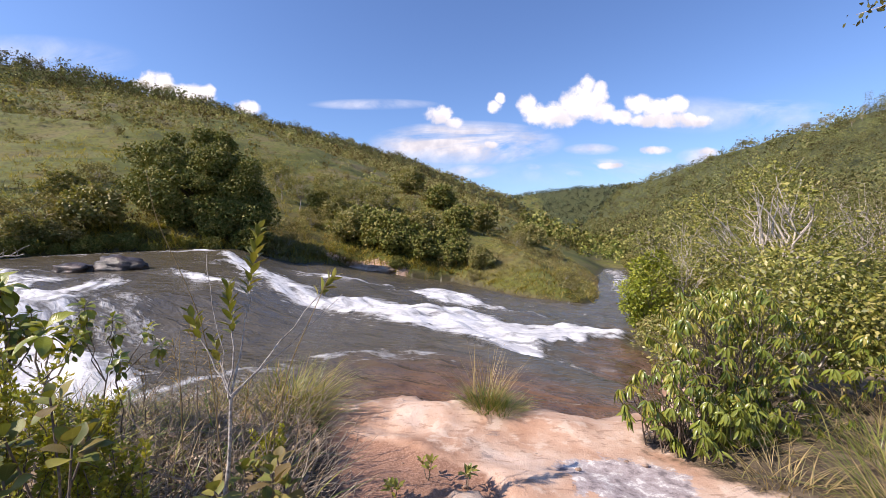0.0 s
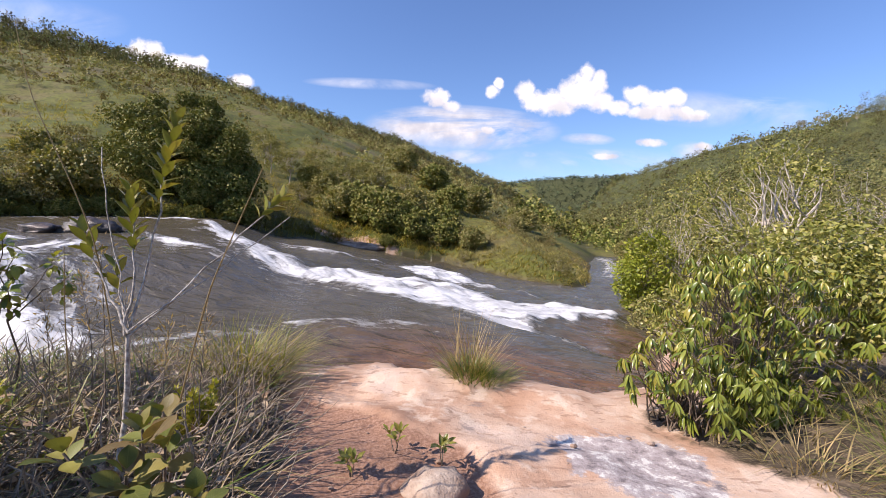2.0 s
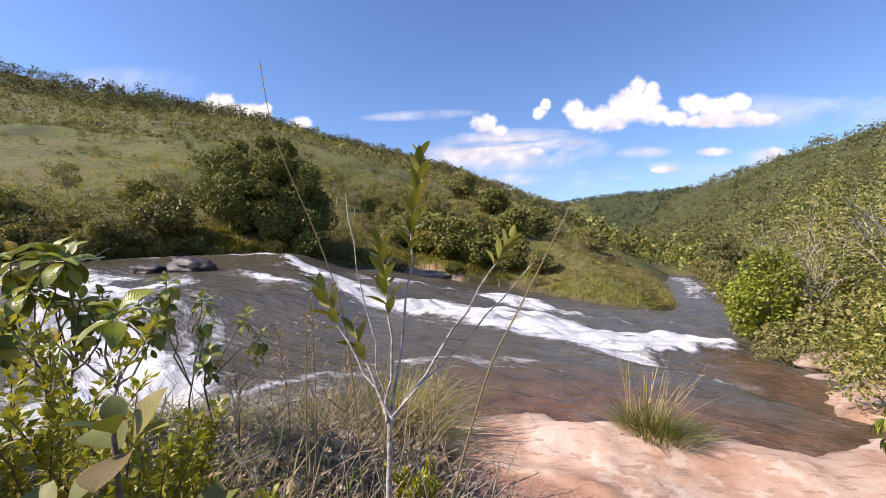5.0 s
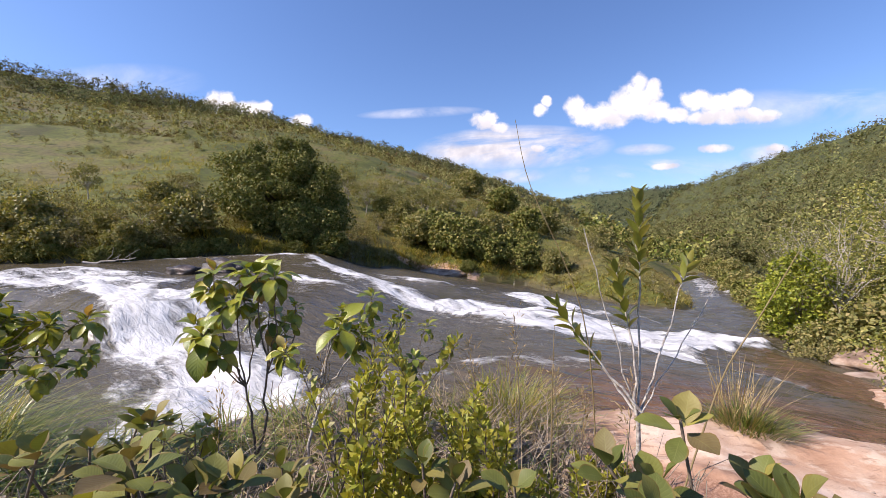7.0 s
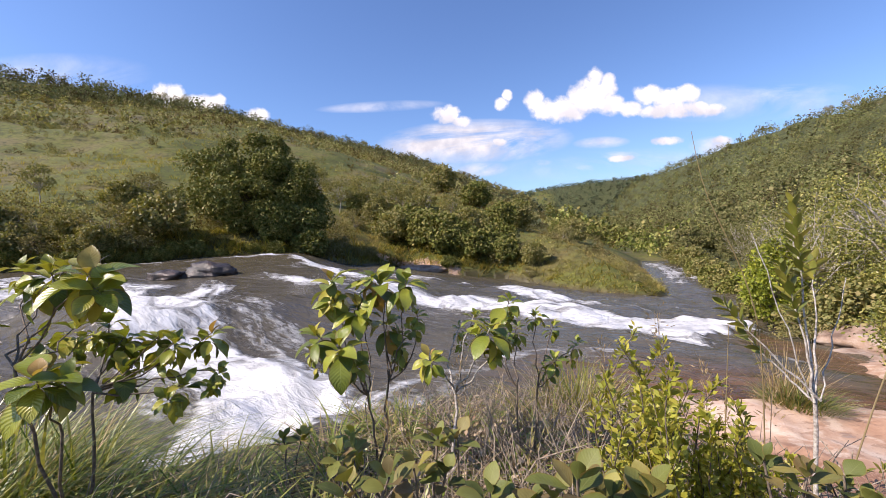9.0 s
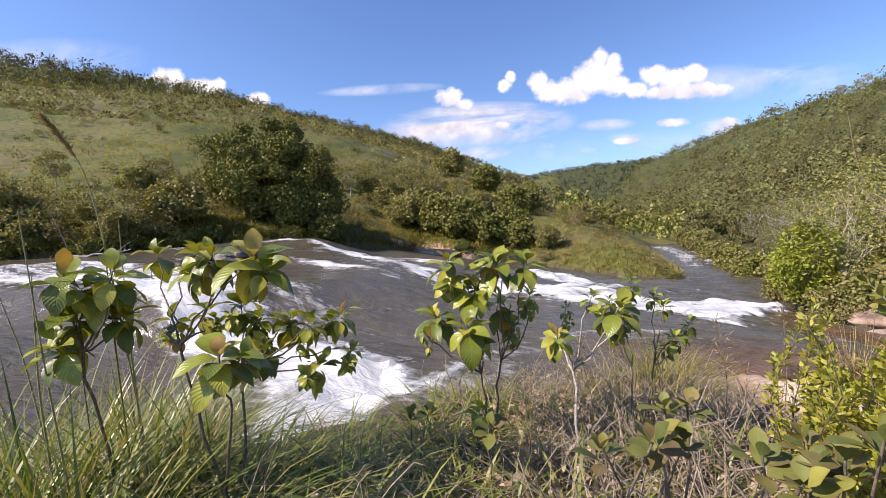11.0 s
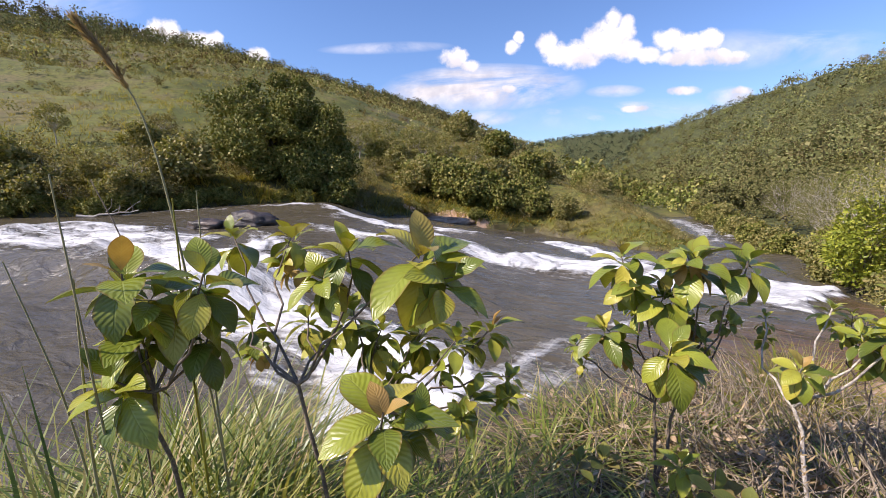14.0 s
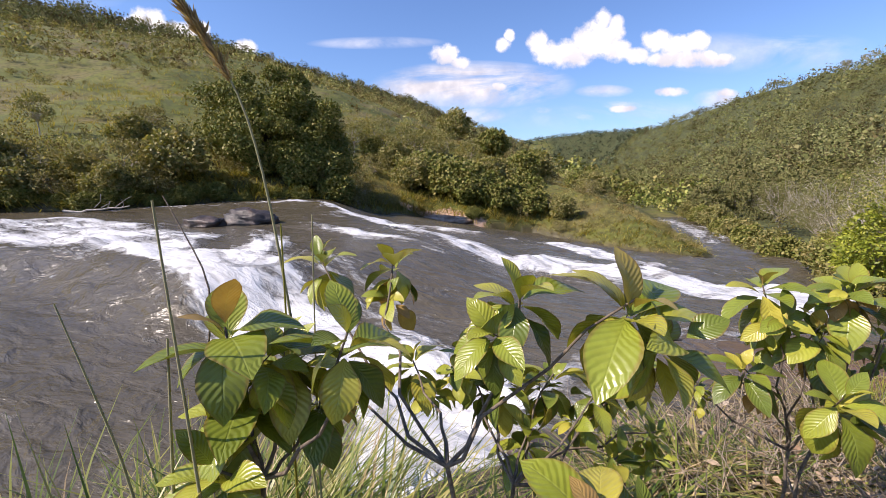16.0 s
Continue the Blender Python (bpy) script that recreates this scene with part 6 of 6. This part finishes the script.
# tall stalks
def stalk(points, thick, label, seed, plume=0.0, mat=STALK, seeds=420, loose=0.004):
    r = np.random.default_rng(seed)
    p = np.array(points, float)
    base = np.array([p[0][0], p[0][1], floor_at(p[0][0], p[0][1])])
    p[0][2] = base[2] - 0.03
    t, tt = np.linspace(0, 1, len(p)), np.linspace(0, 1, 16)
    q = np.stack([np.interp(tt, t, p[:, k]) for k in range(3)], -1)
    for _ in range(2):
        q[1:-1] = (q[:-2] + 2 * q[1:-1] + q[2:]) / 4
    root = thing("grass_stalk", *base, label, "grass", "tall grass stalks")
    part("stalk", tube(q - base, np.linspace(thick, thick * 0.35, 16), 6), mat, root)
    if plume:
        n = seeds
        s = 1 - r.uniform(0, plume, n)
        c = np.stack([np.interp(s, tt, q[:, k]) for k in range(3)], -1) - base
        way = unit(unit(q[-1] - q[-5])[None] * 1.5 + r.normal(0, 0.35 if seeds > 100 else 1.2, (n, 3)))
        part("seed_head", strew(CHIP, frames(way, unit(r.normal(size=(n, 3)))), c + way * r.uniform(0, 1, n)[:, None] * loose, np.stack([np.full(n, 0.012), r.uniform(0.018, 0.045, n), np.full(n, 0.012)], -1)), SEED, root, "brown feathery seed head", kind="stuff")
    return root


stalk([(-4.58, 2.52, 0), (-4.63, 2.47, 1.2), (-4.67, 2.46, 1.62), (-4.71, 2.45, 1.82), (-4.80, 2.40, 1.99)], 0.0045, "tall grass stalk with a nodding brown seed head", 1, 0.24)
stalk([(-4.72, 2.24, 0), (-4.73, 2.20, 0.9), (-4.745, 2.19, 1.59)], 0.0052, "upright grey-green grass stalk", 2)
stalk([(-4.66, 2.48, 0), (-4.655, 2.46, 0.9), (-4.64, 2.45, 1.52)], 0.0056, "upright green grass stalk", 3, 0, BLADE_GREEN)
stalk([(-4.60, 2.50, 0), (-4.60, 2.48, 0.9), (-4.57, 2.46, 1.54)], 0.0044, "upright grey-green grass stalk", 4)
stalk([(-5.02, 2.48, 0), (-5.08, 2.44, 0.9), (-5.17, 2.42, 1.34)], 0.0052, "leaning grey-green grass stalk", 5)
stalk([(-4.86, 2.30, 0), (-4.86, 2.28, 0.8), (-4.80, 2.26, 1.32)], 0.0060, "upright grey-green grass stalk", 6)
stalk([(-4.98, 2.62, 0), (-4.95, 2.58, 1.0), (-4.84, 2.50, 1.36), (-4.98, 2.56, 1.58)], 0.0040, "bent brown grass stalk", 10, 0, BARK_TWIG)
stalk([(-1.10, 2.42, 0), (-1.14, 2.38, 1.0), (-1.24, 2.37, 1.30), (-1.38, 2.38, 1.60), (-1.42, 2.39, 1.84)], 0.003, "long thin bare grass stalk leaning over", 7, 0, BLADE_DRY)
stalk([(-0.95, 2.32, 0), (-0.72, 2.30, 0.9), (-0.62, 2.27, 1.10), (-0.50, 2.25, 1.35)], 0.004, "thin bare grass stalk", 8, 0, BLADE_DRY)
stalk([(-1.30, 2.40, 0), (-1.29, 2.38, 0.8), (-1.28, 2.38, 1.05)], 0.003, "thin bare grass stalk", 9, 0, BLADE_DRY)

# brown seeding weeds
for k, (x, y, top) in enumerate(((-1.41, 2.69, 1.02), (-1.14, 2.66, 0.66), (-0.95, 2.62, 0.76), (-1.25, 2.60, 0.80), (-1.60, 2.85, 0.85), (-2.35, 2.80, 0.75), (-1.90, 2.95, 0.70), (-2.75, 2.45, 0.72))):
    stalk([(x, y, 0), (x + 0.02, y, top * 0.6), (x + 0.05 * math.sin(k), y + 0.02, top)], 0.003, "thin weed with clusters of small brown seeds", 20 + k, 0.45, BARK_TWIG, 80, 0.07)

# undergrowth: dry twigs and withered grass between the shrubs
r = np.random.default_rng(500)


def under(x, y):
    dn, sn, _, _ = along(x, y, NEAR_BANK)
    gap = (x > -4.75) & (x < -3.35) & (y > 2.75)
    return (sn < 0) & (dn > 0.03) & (rock_mask(x, y) < 0.35) & ~gap


def patch(n, box, seed):
    rr = np.random.default_rng(seed)
    p = np.stack([rr.uniform(box[0], box[1], n), rr.uniform(box[2], box[3], n)], -1)
    return p[under(p[:, 0], p[:, 1])]


def sward_of(name, n, box, tall, wide, bend, mat, label, seed, wild=0.5):
    rr = np.random.default_rng(seed)
    p = patch(n, box, seed)
    p = p[fbm(p[:, 0] * 1.7, p[:, 1] * 1.7, 3, seed) > -0.22]
    m = len(p)
    ways = np.stack([rr.normal(0, wild, m), rr.normal(0, wild, m), np.ones(m)], -1)
    arrays = blades(np.stack([p[:, 0], p[:, 1], land(p[:, 0], p[:, 1]) - 0.02], -1), ways, tall * rr.uniform(0.4, 1.2, m), wide * rr.uniform(0.6, 1.3, m), bend, rr, 4)
    tagged(part(name, arrays, mat), label, "grass", kind="stuff")


sward_of("dry_grass", 2000, (-3.6, -0.5, 1.3, 4.5), 0.42, 0.0040, 0.5, BLADE_GREY, "withered grey grass and litter on the bank", 501, 0.7)
sward_of("bank_grass", 2200, (-7.5, -0.6, 1.5, 4.7), 0.45, 0.0052, 0.6, BLADE_LUSH, "green grass growing through the undergrowth", 502, 0.5)
sward_of("golden_grass", 2600, (1.8, 6.0, 1.2, 4.5), 0.45, 0.004, 0.5, BLADE_DRY, "dry golden grass on the slope", 503, 0.5)
sward_of("low_grass", 4200, (-6.5, -0.5, 1.3, 4.6), 0.20, 0.0045, 0.8, BLADE_GREY, "short withered grass and litter", 506, 1.5)
sets = []
p = np.concatenate([patch(1500, (-5.5, -0.7, 1.6, 4.4), 504), patch(2400, (-2.7, -0.6, 1.8, 4.1), 505)])
zs = land(p[:, 0], p[:, 1])
for (x, y), z in zip(p, zs):
    d = unit(np.array([r.normal(0, 0.8), r.normal(0, 0.8), abs(r.normal(0, 0.55)) + 0.08]))
    sets.append(tube(bough((x, y, z - 0.02), np.array([x, y, z]) + d * r.uniform(0.18, 0.5), 0, 0.09, 5, r), np.linspace(0.0050, 0.0018, 5) * r.uniform(0.6, 1.4), 3))
tagged(part("dry_twigs", weld(sets), BARK_DRY), "tangle of dry grey twigs", "twigs", kind="stuff")

# fallen leaves caught in the tangle
p = np.concatenate([patch(1500, (-5.5, -0.6, 1.5, 4.4), 507), patch(1100, (-2.7, -0.5, 1.7, 4.0), 508)])
n = len(p)
lay = strew(PAIR, frames(unit(r.normal(0, 1, (n, 3)) * np.array([1, 1, 0.4])), unit(r.normal(0, 0.6, (n, 3)) + np.array([0, 0, 1.0]))), np.stack([p[:, 0], p[:, 1], land(p[:, 0], p[:, 1]) + r.uniform(0.01, 0.16, n)], -1), r.uniform(0.03, 0.075, n))
tagged(part("leaf_litter", lay, LITTER), "dry curled fallen leaves among the twigs", "leaf litter", kind="stuff")

# small plants on the rock, pebbles
def rosette(x, y, tall, seed):
    r = np.random.default_rng(seed)
    z = floor_at(x, y)
    root = thing("rock_plant", x, y, z, "small dark green plant rooted in a rock crack", "plant", "small rock plants")
    wood = []
    for k in range(3):
        tip = np.array([r.normal(0, 0.04), r.normal(0, 0.05), tall * r.uniform(0.6, 1.0)])
        wood.append(tube(bough((0, 0, -0.02), tip, 0, 0.05, 5, r), np.linspace(0.004, 0.002, 5), 4))
        t, p, s = whorl(tip, (r.normal(0, 0.2), r.normal(0, 0.2), 1), 6, 0.06, r, 0.8, 0.1)
        hang_leaves(root, (0, 0, 0), spear, t, p, s, r)
    part("stem", weld(wood), BARK_TWIG, root)


for k, (x, y, tall) in enumerate(((0.16, 2.82, 0.14), (-0.10, 2.95, 0.13), (-0.28, 2.70, 0.09))):
    rosette(x, y, tall, 600 + k)
r = np.random.default_rng(610)
boulder("loose_stone", 0.12, 2.62, floor_at(0.12, 2.62) + 0.02, (0.15, 0.11, 0.065), DRY_ROCK, 33, "flat pinkish stone lying on the rock", 3)
for k in range(16):
    x, y, s = r.uniform(-0.6, 1.5), r.uniform(2.3, 3.6), r.uniform(0.008, 0.026)
    boulder("pebble", x, y, floor_at(x, y) + s * 0.3, (s, s * r.uniform(0.5, 0.9), s * 0.45), DRY_ROCK, 40 + k, "small weathered stone lying on the rock", 2)
boulder("shore_rock", -3.55, 4.02, -0.30, (0.32, 0.22, 0.16), WET_ROCK, 71, "grey wet rock at the edge of the white water", 3)
